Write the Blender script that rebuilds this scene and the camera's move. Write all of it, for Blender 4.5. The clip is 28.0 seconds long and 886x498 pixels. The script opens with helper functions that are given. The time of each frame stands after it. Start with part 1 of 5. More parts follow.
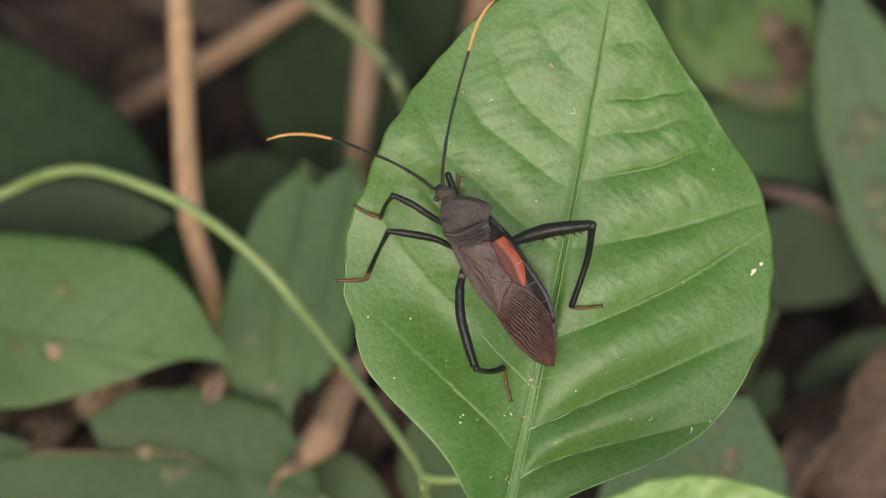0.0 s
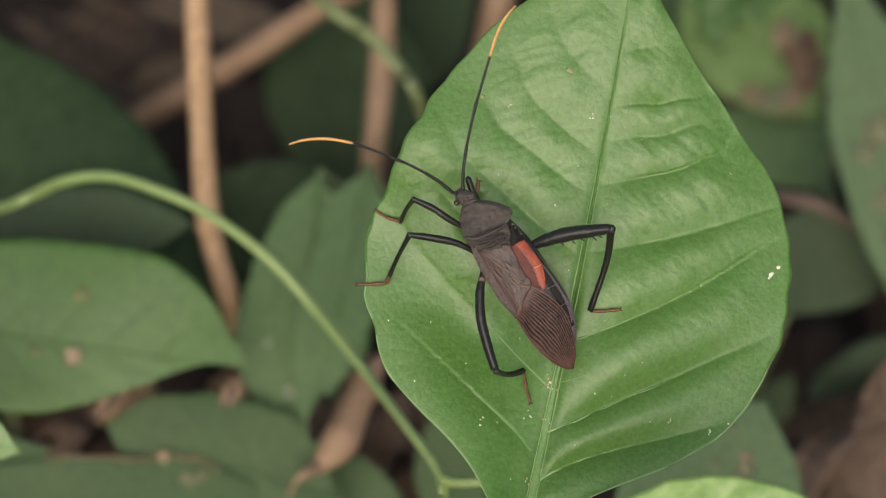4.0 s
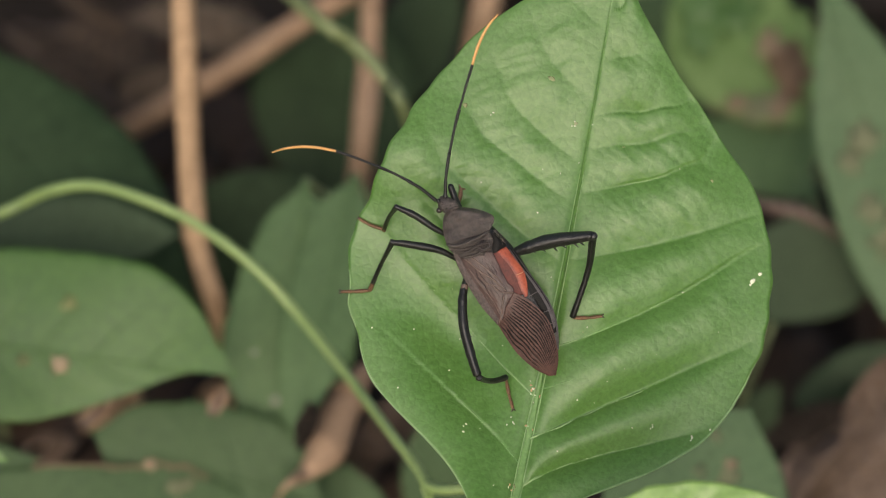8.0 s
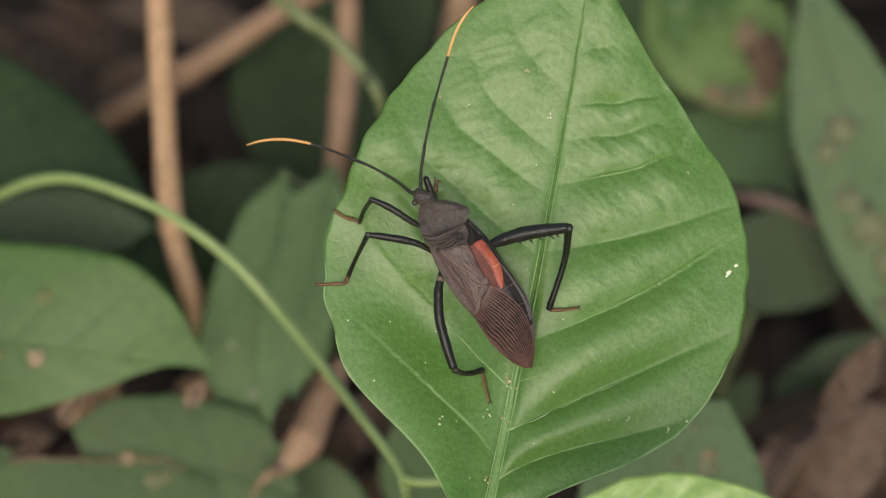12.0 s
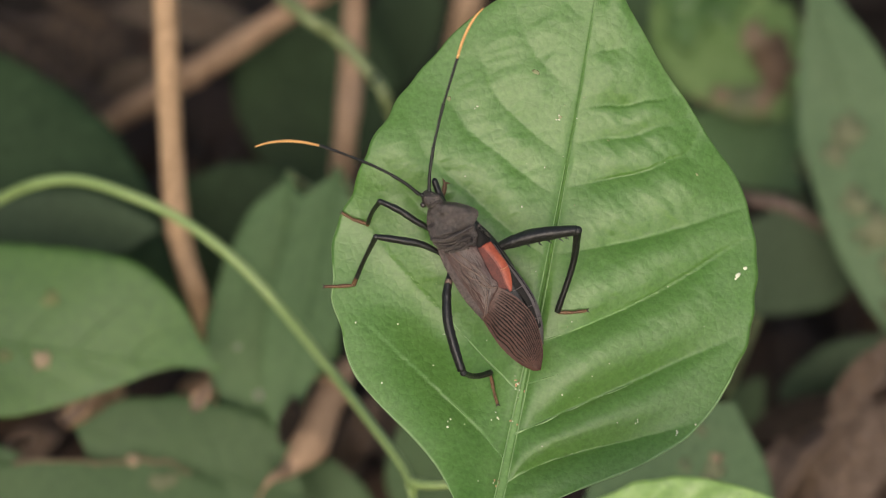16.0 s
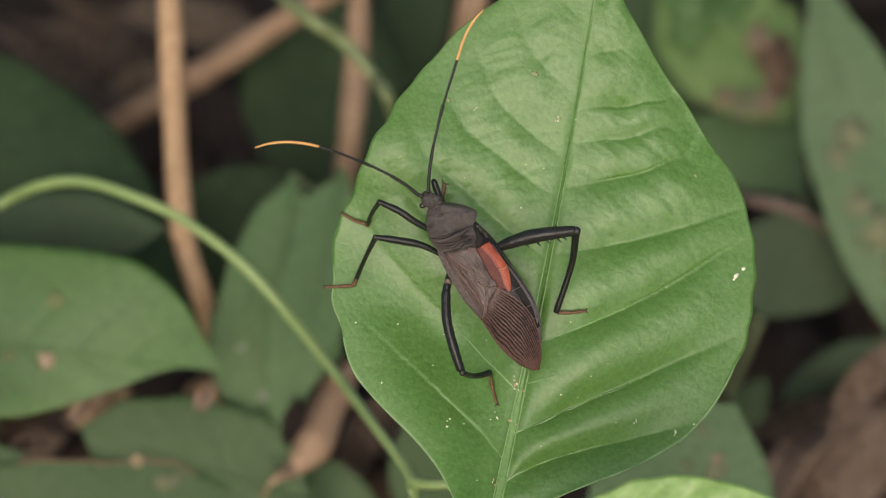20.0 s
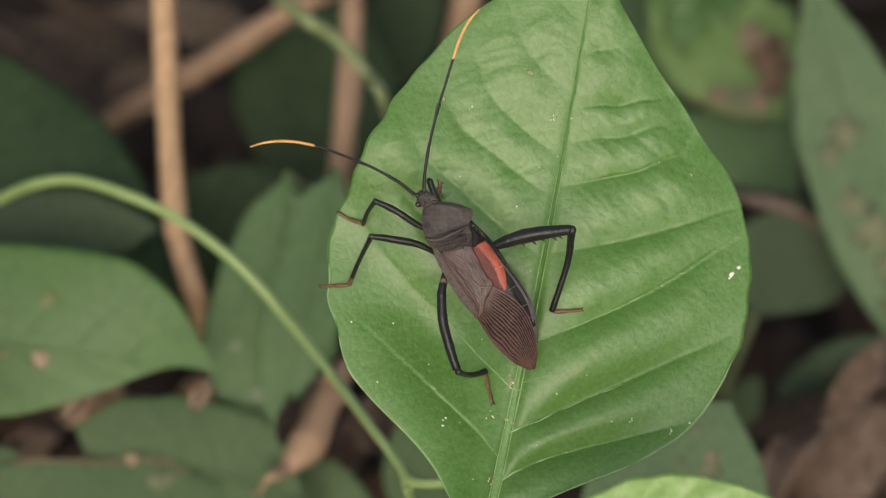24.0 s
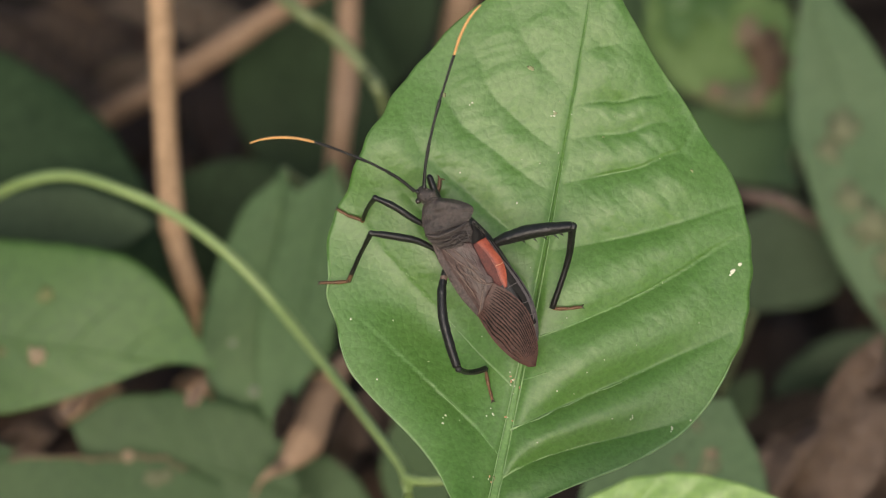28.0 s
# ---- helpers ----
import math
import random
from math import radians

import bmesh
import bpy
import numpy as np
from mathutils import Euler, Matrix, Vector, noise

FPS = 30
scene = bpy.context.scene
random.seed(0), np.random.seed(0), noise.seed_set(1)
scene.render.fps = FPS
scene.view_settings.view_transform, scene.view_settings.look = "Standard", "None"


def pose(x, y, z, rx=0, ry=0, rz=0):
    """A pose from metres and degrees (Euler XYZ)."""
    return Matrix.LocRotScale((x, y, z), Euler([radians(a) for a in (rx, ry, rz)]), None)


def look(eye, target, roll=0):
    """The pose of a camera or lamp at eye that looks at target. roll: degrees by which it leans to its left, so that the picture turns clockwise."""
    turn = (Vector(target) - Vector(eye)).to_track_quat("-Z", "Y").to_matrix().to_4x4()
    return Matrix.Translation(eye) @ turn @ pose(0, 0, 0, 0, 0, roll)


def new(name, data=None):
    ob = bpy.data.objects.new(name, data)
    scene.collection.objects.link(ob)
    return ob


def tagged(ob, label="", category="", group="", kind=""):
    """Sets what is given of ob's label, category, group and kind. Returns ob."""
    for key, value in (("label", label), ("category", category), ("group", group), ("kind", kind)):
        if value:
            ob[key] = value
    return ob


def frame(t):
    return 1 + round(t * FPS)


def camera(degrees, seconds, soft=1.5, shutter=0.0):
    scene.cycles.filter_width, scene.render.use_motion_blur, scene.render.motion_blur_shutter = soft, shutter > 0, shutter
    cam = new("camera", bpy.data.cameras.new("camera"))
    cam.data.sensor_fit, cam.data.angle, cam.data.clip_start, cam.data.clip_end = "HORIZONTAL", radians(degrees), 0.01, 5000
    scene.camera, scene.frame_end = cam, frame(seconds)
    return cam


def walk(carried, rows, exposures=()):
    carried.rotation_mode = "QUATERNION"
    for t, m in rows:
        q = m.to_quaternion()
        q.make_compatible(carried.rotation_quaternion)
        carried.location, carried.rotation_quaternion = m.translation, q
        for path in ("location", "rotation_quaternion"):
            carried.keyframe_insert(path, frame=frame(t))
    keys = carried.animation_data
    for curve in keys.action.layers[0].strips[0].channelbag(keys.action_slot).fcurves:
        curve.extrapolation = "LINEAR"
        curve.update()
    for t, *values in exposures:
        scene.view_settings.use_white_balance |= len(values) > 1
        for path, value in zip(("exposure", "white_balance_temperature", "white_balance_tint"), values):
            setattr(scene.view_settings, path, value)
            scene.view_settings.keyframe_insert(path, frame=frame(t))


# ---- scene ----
# ---- camera: a hand-held close-up, looking down at 45 degrees over a leaf ----
DIST = 0.295
LEAF_SPOT = Vector((0, 0, 0.14))
TILT = 45.0
cam = camera(24, 28.0, soft=1.0)
cam.data.dof.use_dof = True
cam.data.dof.focus_distance = 0.294
cam.data.dof.aperture_fstop = 11.0

# seconds, metres moved to the right, up and back, degrees panned left, tilted up and rolled
HELD = [
    (0.0, 0.00265, 0.00147, -0.00030, 0.4001, -0.2115, 0.1908),
    (0.5, -0.00094, 0.00148, -0.00021, -0.1707, -0.1861, 0.0703),
    (1.0, -0.00020, 0.00159, -0.00053, 0.0161, -0.2088, 0.1225),
    (1.5, 0.00162, 0.00072, 0.00088, 0.3800, -0.0416, 0.1672),
    (2.0, 0.00181, 0.00043, 0.00173, 0.5002, 0.0292, 0.1724),
    (2.5, 0.00031, 0.00007, 0.00253, 0.3442, 0.1228, 0.2026),
    (3.0, 0.00230, 0.00007, 0.00228, 0.7657, 0.1481, 0.1483),
    (3.5, 0.00029, 0.00030, 0.00189, 0.4888, 0.1210, 0.1511),
    (5.5, 0.00306, -0.00068, 0.00399, 0.7304, 0.3639, 0.1032),
    (6.0, 0.00516, -0.00096, 0.00447, 0.9459, 0.4704, 0.0223),
    (6.5, 0.00433, -0.00117, 0.00508, 0.7222, 0.5678, 0.0036),
    (7.0, 0.00302, -0.00144, 0.00568, 0.4962, 0.6512, 0.0617),
    (7.5, 0.00202, -0.00111, 0.00498, 0.3458, 0.6020, 0.0678),
    (8.0, 0.00213, -0.00050, 0.00363, 0.3716, 0.4779, 0.0557),
    (8.5, 0.00007, -0.00042, 0.00353, 0.0164, 0.4252, 0.0830),
    (9.0, -0.00000, -0.00000, 0.00312, -0.0344, 0.2971, 0.0001),
    (9.5, 0.00182, 0.00024, 0.00178, 0.1732, 0.2033, 0.0555),
    (10.0, 0.00140, 0.00061, 0.00161, -0.0124, 0.0849, -0.0309),
    (10.5, 0.00168, 0.00060, 0.00155, -0.0928, 0.0486, -0.0489),
    (11.0, 0.00341, 0.00028, 0.00221, 0.1018, 0.0975, -0.0337),
    (11.5, 0.00345, -0.00003, 0.00241, 0.0259, 0.1626, -0.0879),
    (12.0, 0.00310, -0.00025, 0.00294, -0.1069, 0.2195, -0.1330),
    (12.5, 0.00517, -0.00042, 0.00309, 0.1490, 0.2814, -0.1355),
    (14.5, 0.00616, -0.00116, 0.00450, 0.4549, 0.5263, -0.0998),
    (15.0, 0.00467, -0.00050, 0.00368, 0.2909, 0.4044, -0.1161),
    (15.5, 0.00333, -0.00007, 0.00272, 0.1197, 0.2936, -0.0973),
    (16.0, 0.00206, -0.00000, 0.00207, -0.0818, 0.2328, -0.0527),
    (16.5, 0.00251, 0.00026, 0.00200, -0.0286, 0.1434, -0.0847),
    (17.0, 0.00222, -0.00009, 0.00211, -0.0887, 0.1791, -0.0343),
    (17.5, 0.00254, 0.00010, 0.00206, -0.0324, 0.1271, -0.0164),
    (18.0, 0.00239, -0.00014, 0.00306, -0.0401, 0.1874, -0.0327),
    (18.5, 0.00167, -0.00034, 0.00329, -0.1269, 0.2472, -0.0333),
    (19.0, 0.00232, -0.00054, 0.00361, 0.0042, 0.3150, -0.0524),
    (19.5, 0.00341, -0.00083, 0.00427, 0.1803, 0.3993, -0.0726),
    (20.0, 0.00419, -0.00064, 0.00373, 0.3165, 0.3695, -0.0318),
    (20.5, 0.00318, -0.00045, 0.00333, 0.1467, 0.3367, -0.0661),
    (21.0, 0.00241, -0.00016, 0.00284, 0.0423, 0.2744, -0.0530),
    (21.5, 0.00291, -0.00047, 0.00363, 0.1282, 0.3241, -0.0900),
    (23.5, 0.00259, -0.00057, 0.00311, -0.0427, 0.3175, -0.0848),
    (24.0, 0.00338, -0.00033, 0.00360, 0.0397, 0.2822, -0.0882),
    (24.5, 0.00372, -0.00061, 0.00351, 0.0875, 0.3281, -0.0387),
    (25.0, 0.00364, -0.00044, 0.00347, 0.0859, 0.3003, -0.0633),
    (25.5, 0.00425, -0.00047, 0.00289, 0.1986, 0.3004, -0.0632),
    (26.0, 0.00234, -0.00010, 0.00263, -0.0945, 0.2241, -0.0386),
    (26.5, 0.00246, -0.00006, 0.00268, -0.0699, 0.2015, -0.0811),
    (27.0, 0.00118, -0.00012, 0.00233, -0.2892, 0.1854, -0.0518),
    (27.5, 0.00215, 0.00012, 0.00233, -0.1603, 0.1267, -0.1041),
    (28.0, 0.00200, 0.00016, 0.00219, -0.2288, 0.0982, -0.0794),
]

STAGE = Matrix.Translation(LEAF_SPOT) @ pose(0, 0, 0, TILT, 0, 0)


def held_pose(x, y, back, left, up, roll):
    return STAGE @ Matrix.Translation((x, y, DIST + back)) @ pose(0, 0, 0, up, left, 0) @ pose(0, 0, 0, 0, 0, roll)


walk(cam, [(t, held_pose(*held)) for t, *held in HELD])

# ---- light: a bright overcast sky over a forest edge ----
world = bpy.data.worlds.new("overcast_sky")
scene.world = world
world.use_nodes = True
wn = world.node_tree
sky = wn.nodes.new("ShaderNodeTexSky")
sky.sky_type = "NISHITA"
sky.sun_disc = False
sky.sun_elevation = radians(36)
sky.sun_rotation = radians(184)
sky.air_density, sky.dust_density, sky.ozone_density = 1.0, 6.0, 1.0
wn.links.new(sky.outputs[0], wn.nodes["Background"].inputs[0])
wn.nodes["Background"].inputs[1].default_value = 0.148
sun = new("sun", bpy.data.lights.new("sun", "SUN"))
sun.data.energy, sun.data.angle, sun.data.color = 1.22, radians(80), (1.0, 0.97, 0.93)
sun.matrix_world = look((-0.06, -0.8, 0.69), (0, 0, 0.1))
scene.view_settings.exposure = -0.13


# ---- materials ----
def ramp(nt, fac, lo, hi, a=0.3, b=0.7):
    r = nt.nodes.new("ShaderNodeValToRGB")
    r.color_ramp.elements[0].position, r.color_ramp.elements[1].position = a, b
    r.color_ramp.elements[0].color, r.color_ramp.elements[1].color = (*lo, 1), (*hi, 1)
    nt.links.new(fac, r.inputs[0])
    return r.outputs[0]


def noise_tex(nt, scale, detail=4.0, rough=0.55, stretch=None):
    tc = nt.nodes.new("ShaderNodeTexCoord")
    mp = nt.nodes.new("ShaderNodeMapping")
    nt.links.new(tc.outputs["Object"], mp.inputs[0])
    if stretch:
        mp.inputs["Scale"].default_value = stretch
    n = nt.nodes.new("ShaderNodeTexNoise")
    n.inputs["Scale"].default_value, n.inputs["Detail"].default_value, n.inputs["Roughness"].default_value = scale, detail, rough
    nt.links.new(mp.outputs[0], n.inputs["Vector"])
    return n.outputs["Fac"]


def mixed(nt, fac, a, b, mode="MIX"):
    m = nt.nodes.new("ShaderNodeMix")
    m.data_type, m.blend_type = "RGBA", mode
    for sock, v in ((m.inputs[0], fac), (m.inputs[6], a), (m.inputs[7], b)):
        if isinstance(v, (int, float)):
            sock.default_value = v
        elif isinstance(v, tuple):
            sock.default_value = (*v, 1)
        else:
            nt.links.new(v, sock)
    return m.outputs[2]


def surface(name, dark, light, scale=200.0, rough=0.5, fine=1500.0, bump=0.2, depth=0.0002, spec=0.5,
            stretch=None, spots=None, spot_scale=120.0, spot_from=0.66, thin=0.0, cells=0.0):
    """Two tones by a broad and a fine noise, blotches of a third colour, fine relief."""
    m = bpy.data.materials.new(name)
    m.use_nodes = True
    nt = m.node_tree
    bs = nt.nodes["Principled BSDF"]
    broad = noise_tex(nt, scale, 5.0, 0.6, stretch)
    grain = noise_tex(nt, fine, 3.0, 0.6, stretch)
    col = ramp(nt, broad, dark, light)
    col = mixed(nt, 0.35, col, ramp(nt, grain, tuple(c * 0.6 for c in dark), tuple(min(1, c * 1.35) for c in light)))
    if spots:
        sp = noise_tex(nt, spot_scale, 4.0, 0.65)
        r = nt.nodes.new("ShaderNodeMapRange")
        r.inputs[1].default_value, r.inputs[2].default_value = spot_from, spot_from + 0.06
        nt.links.new(sp, r.inputs[0])
        col = mixed(nt, r.outputs[0], col, spots)
    nt.links.new(col, bs.inputs["Base Color"])
    rr = nt.nodes.new("ShaderNodeMapRange")
    rr.inputs[3].default_value, rr.inputs[4].default_value = max(0.05, rough - 0.1), min(1, rough + 0.12)
    nt.links.new(broad, rr.inputs[0])
    nt.links.new(rr.outputs[0], bs.inputs["Roughness"])
    bs.inputs["Specular IOR Level"].default_value = spec
    height = grain
    if cells:
        tc = nt.nodes.new("ShaderNodeTexCoord")
        vo = nt.nodes.new("ShaderNodeTexVoronoi")
        vo.feature = "DISTANCE_TO_EDGE"
        vo.inputs["Scale"].default_value = cells
        nt.links.new(tc.outputs["Object"], vo.inputs["Vector"])
        mr = nt.nodes.new("ShaderNodeMapRange")
        mr.inputs[2].default_value = 0.22
        nt.links.new(vo.outputs["Distance"], mr.inputs[0])
        ad = nt.nodes.new("ShaderNodeMath")
        nt.links.new(mr.outputs[0], ad.inputs[0])
        nt.links.new(grain, ad.inputs[1])
        height = ad.outputs[0]
    bp = nt.nodes.new("ShaderNodeBump")
    bp.inputs["Strength"].default_value, bp.inputs["Distance"].default_value = bump, depth
    nt.links.new(height, bp.inputs["Height"])
    nt.links.new(bp.outputs[0], bs.inputs["Normal"])
    if thin:
        out = nt.nodes["Material Output"]
        tr = nt.nodes.new("ShaderNodeBsdfTranslucent")
        nt.links.new(col, tr.inputs["Color"])
        mx = nt.nodes.new("ShaderNodeMixShader")
        mx.inputs[0].default_value = thin
        nt.links.new(bs.outputs[0], mx.inputs[1])
        nt.links.new(tr.outputs[0], mx.inputs[2])
        nt.links.new(mx.outputs[0], out.inputs[0])
    return m


def leaf_surface(name, dark, light):
    """A fresh leaf: broad pale and deep green patches, and a fine net of paler veinlets."""
    m = surface(name, dark, light, 40, 0.37, 1500, 0.16, 0.0001, 0.58, thin=0.1, cells=800)
    nt = m.node_tree
    bs = nt.nodes["Principled BSDF"]
    col = bs.inputs["Base Color"].links[0].from_socket
    patch = ramp(nt, noise_tex(nt, 130, 3.0, 0.55), (0.93, 0.97, 0.91), (1.05, 1.02, 1.07), 0.32, 0.68)
    col = mixed(nt, 1.0, col, patch, "MULTIPLY")
    tc = nt.nodes.new("ShaderNodeTexCoord")
    vo = nt.nodes.new("ShaderNodeTexVoronoi")
    vo.feature = "DISTANCE_TO_EDGE"
    vo.inputs["Scale"].default_value = 330
    warp = nt.nodes.new("ShaderNodeMix")
    warp.data_type = "VECTOR"
    warp.inputs[0].default_value = 0.004
    ns = nt.nodes.new("ShaderNodeTexNoise")
    ns.inputs["Scale"].default_value = 300
    nt.links.new(tc.outputs["Object"], ns.inputs["Vector"])
    nt.links.new(tc.outputs["Object"], warp.inputs[4])
    nt.links.new(ns.outputs["Color"], warp.inputs[5])
    nt.links.new(warp.outputs[1], vo.inputs["Vector"])
    net = ramp(nt, vo.outputs["Distance"], (0.16, 0.16, 0.16), (0, 0, 0), 0.0, 0.06)
    col = mixed(nt, net, col, (0.17, 0.29, 0.09))
    nt.links.new(col, bs.inputs["Base Color"])
    first = bs.inputs["Normal"].links[0].from_socket
    crease = nt.nodes.new("ShaderNodeBump")
    crease.inputs["Strength"].default_value, crease.inputs["Distance"].default_value = 0.28, 0.0003
    nt.links.new(noise_tex(nt, 430, 3.0, 0.5, (0.5, 1, 1)), crease.inputs["Height"])
    nt.links.new(first, crease.inputs["Normal"])
    nt.links.new(crease.outputs[0], bs.inputs["Normal"])
    return m


M_LEAF = leaf_surface("fresh_leaf", (0.073, 0.181, 0.026), (0.102, 0.211, 0.046))
M_VEIN = surface("leaf_vein", (0.115, 0.24, 0.058), (0.155, 0.28, 0.088), 200, 0.45, 2000, 0.2, 0.0001)
M_RIBLINE = surface("pale_rib_line", (0.17, 0.3, 0.105), (0.23, 0.35, 0.15), 200, 0.45, 2000, 0.2, 0.0001)
M_DULL = surface("dull_leaf", (0.043, 0.084, 0.032), (0.067, 0.113, 0.045), 60, 0.55, 700, 0.2, 0.0002, 0.25, spots=(0.2, 0.17, 0.1), spot_scale=45, spot_from=0.7, thin=0.1)
M_MID = surface("side_leaf", (0.052, 0.12, 0.024), (0.08, 0.158, 0.036), 60, 0.45, 700, 0.2, 0.0002, 0.5, spots=(0.24, 0.2, 0.1), spot_scale=50, spot_from=0.74, thin=0.1)
# leaf green with the deep shade of the undergrowth put into its colour
M_DEEP_SHADE = surface("shade_leaf", (0.015, 0.031, 0.0125), (0.04, 0.071, 0.031), 40, 0.6, 500, 0.2, 0.0002, 0.15, thin=0.08)
M_YELLOW = surface("yellowing_leaf", (0.075, 0.155, 0.03), (0.185, 0.265, 0.1), 30, 0.55, 600, 0.2, 0.0002, 0.25, spots=(0.11, 0.06, 0.035), spot_scale=38, spot_from=0.62, thin=0.1)
M_VINE = surface("vine_stem", (0.19, 0.285, 0.085), (0.27, 0.365, 0.13), 150, 0.32, 1500, 0.2, 0.0001, 0.75)
M_DRY = surface("dry_stalk", (0.33, 0.21, 0.115), (0.48, 0.33, 0.2), 90, 0.7, 700, 0.35, 0.0003, 0.3, stretch=(1, 1, 0.12), spots=(0.2, 0.12, 0.06), spot_scale=60, spot_from=0.7)
M_BLUSH = surface("pinkish_dead_leaf", (0.27, 0.18, 0.125), (0.5, 0.36, 0.26), 120, 0.75, 800, 0.4, 0.0004, 0.3)
M_DULLDRY = surface("greyed_dry_stalk", (0.26, 0.165, 0.1), (0.38, 0.26, 0.17), 90, 0.75, 700, 0.35, 0.0003, 0.3, stretch=(1, 1, 0.12), spots=(0.16, 0.1, 0.06), spot_scale=60, spot_from=0.68)
M_DRYLEAF = surface("dead_leaf", (0.031, 0.022, 0.0165), (0.168, 0.12, 0.09), 70, 0.65, 900, 0.6, 0.0006, 0.4, spots=(0.025, 0.017, 0.013), spot_scale=120, spot_from=0.6)
M_DARKDEAD = surface("dark_dead_leaf", (0.013, 0.0095, 0.007), (0.06, 0.044, 0.032), 110, 0.75, 700, 0.5, 0.0005, 0.3, stretch=(1, 0.4, 1))
M_GREYDEAD = surface("grey_dead_leaf", (0.042, 0.033, 0.024), (0.16, 0.128, 0.095), 70, 0.75, 600, 0.5, 0.0005, 0.3, stretch=(1, 0.4, 1), spots=(0.03, 0.022, 0.017), spot_scale=60, spot_from=0.62)
M_TWIG = surface("weathered_twig", (0.085, 0.06, 0.046), (0.17, 0.125, 0.098), 120, 0.75, 900, 0.4, 0.0003, 0.3, stretch=(1, 1, 0.2))
# soil, and also the black of pieces that stand for shaded gaps
M_SOIL_AND_GAP = surface("soil", (0.01, 0.0075, 0.006), (0.032, 0.024, 0.018), 40, 0.9, 400, 0.6, 0.002, 0.2)
M_SHELL = surface("dark_cuticle", (0.018, 0.0142, 0.0122), (0.084, 0.067, 0.057), 420, 0.34, 2400, 0.45, 0.00022, 0.6, spots=(0.15, 0.125, 0.108), spot_scale=2200, spot_from=0.69, cells=4200)
M_LIMB = surface("black_limb", (0.004, 0.0038, 0.0035), (0.017, 0.0155, 0.014), 1200, 0.4, 3200, 0.6, 0.00016, 0.6)
M_WING = surface("brown_wing", (0.027, 0.0142, 0.0118), (0.088, 0.045, 0.0355), 300, 0.36, 2600, 0.7, 0.0002, 0.5, stretch=(1, 0.3, 1), spots=(0.17, 0.13, 0.115), spot_scale=2400, spot_from=0.7)
M_MEMB = surface("wing_membrane", (0.036, 0.0155, 0.0115), (0.085, 0.04, 0.03), 500, 0.38, 2600, 0.5, 0.0001, 0.3)
M_RIDGE = surface("wing_ridge", (0.006, 0.0038, 0.003), (0.016, 0.009, 0.0075), 500, 0.6, 4000, 0.3, 0.00005, 0.2)
M_EDGE = surface("pitted_wing_edge", (0.04, 0.03, 0.027), (0.12, 0.09, 0.08), 1600, 0.42, 3200, 0.4, 0.0002, 0.5, cells=4200)
M_ORANGE = surface("orange_skin", (0.19, 0.032, 0.018), (0.43, 0.098, 0.04), 450, 0.45, 4000, 0.3, 0.00005, 0.5)
M_RED = surface("dark_red_skin", (0.058, 0.021, 0.017), (0.16, 0.042, 0.032), 700, 0.5, 4000, 0.3, 0.00005, 0.25)
M_EMBER = surface("red_orange_skin", (0.12, 0.03, 0.02), (0.27, 0.055, 0.031), 500, 0.45, 4000, 0.3, 0.00005, 0.4)
M_BAND = surface("pale_orange_band", (0.5, 0.2, 0.1), (0.62, 0.3, 0.16), 900, 0.5, 4000, 0.2, 0.00003)
M_CLAW = surface("brown_claw", (0.02, 0.013, 0.009), (0.06, 0.038, 0.026), 900, 0.45, 5000, 0.2, 0.00005, 0.5)
M_FOOT = surface("rusty_foot", (0.07, 0.034, 0.017), (0.21, 0.112, 0.056), 900, 0.5, 5000, 0.3, 0.00005, 0.5)
M_TIP = surface("amber_tip", (0.66, 0.32, 0.09), (0.82, 0.46, 0.17), 300, 0.45, 4000, 0.1, 0.00003, 0.5)
M_GRAIN = surface("pale_grain", (0.12, 0.1, 0.085), (0.24, 0.2, 0.17), 2000, 0.6, 5000, 0.2, 0.00003, 0.4)
M_THIGH = surface("dark_grey_thigh", (0.005, 0.005, 0.0048), (0.022, 0.021, 0.019), 1300, 0.36, 2800, 0.7, 0.0002, 0.62, spots=(0.06, 0.053, 0.047), spot_scale=2600, spot_from=0.7)
M_BLACK = surface("matt_black_skin", (0.004, 0.0037, 0.0035), (0.012, 0.011, 0.01), 900, 0.6, 5000, 0.6, 0.0001, 0.2)
M_EYE = surface("eye", (0.02, 0.014, 0.012), (0.04, 0.03, 0.025), 900, 0.2, 5000, 0.1, 0.00003, 0.6)
M_SPECK = surface("pale_speck", (0.6, 0.6, 0.45), (0.75, 0.75, 0.6), 900, 0.7, 5000, 0.2, 0.00003, 0.3)
M_TAN = surface("tan_line", (0.12, 0.083, 0.066), (0.2, 0.14, 0.113), 900, 0.5, 5000, 0.2, 0.00003, 0.4)
M_RIM = surface("grey_rim", (0.055, 0.048, 0.047), (0.125, 0.108, 0.104), 1400, 0.4, 5000, 0.3, 0.00004, 0.5)
M_STEM = surface("grey_green_stem", (0.19, 0.24, 0.11), (0.26, 0.31, 0.16), 150, 0.5, 1500, 0.2, 0.0001)
M_BRIGHT = surface("bright_leaf", (0.155, 0.295, 0.05), (0.24, 0.38, 0.1), 90, 0.33, 800, 0.25, 0.0002, 0.7, thin=0.1)
M_GREY = surface("grey_leaf", (0.075, 0.134, 0.059), (0.107, 0.165, 0.08), 60, 0.55, 700, 0.2, 0.0002, 0.25, spots=(0.19, 0.14, 0.085), spot_scale=50, spot_from=0.66, thin=0.1)
# shaded copy of the leaf green, its shade held in the base colour
M_SHADE_TINT = surface("shade_tinted_leaf", (0.014, 0.027, 0.011), (0.046, 0.074, 0.032), 45, 0.6, 700, 0.2, 0.0002, 0.15, thin=0.08)
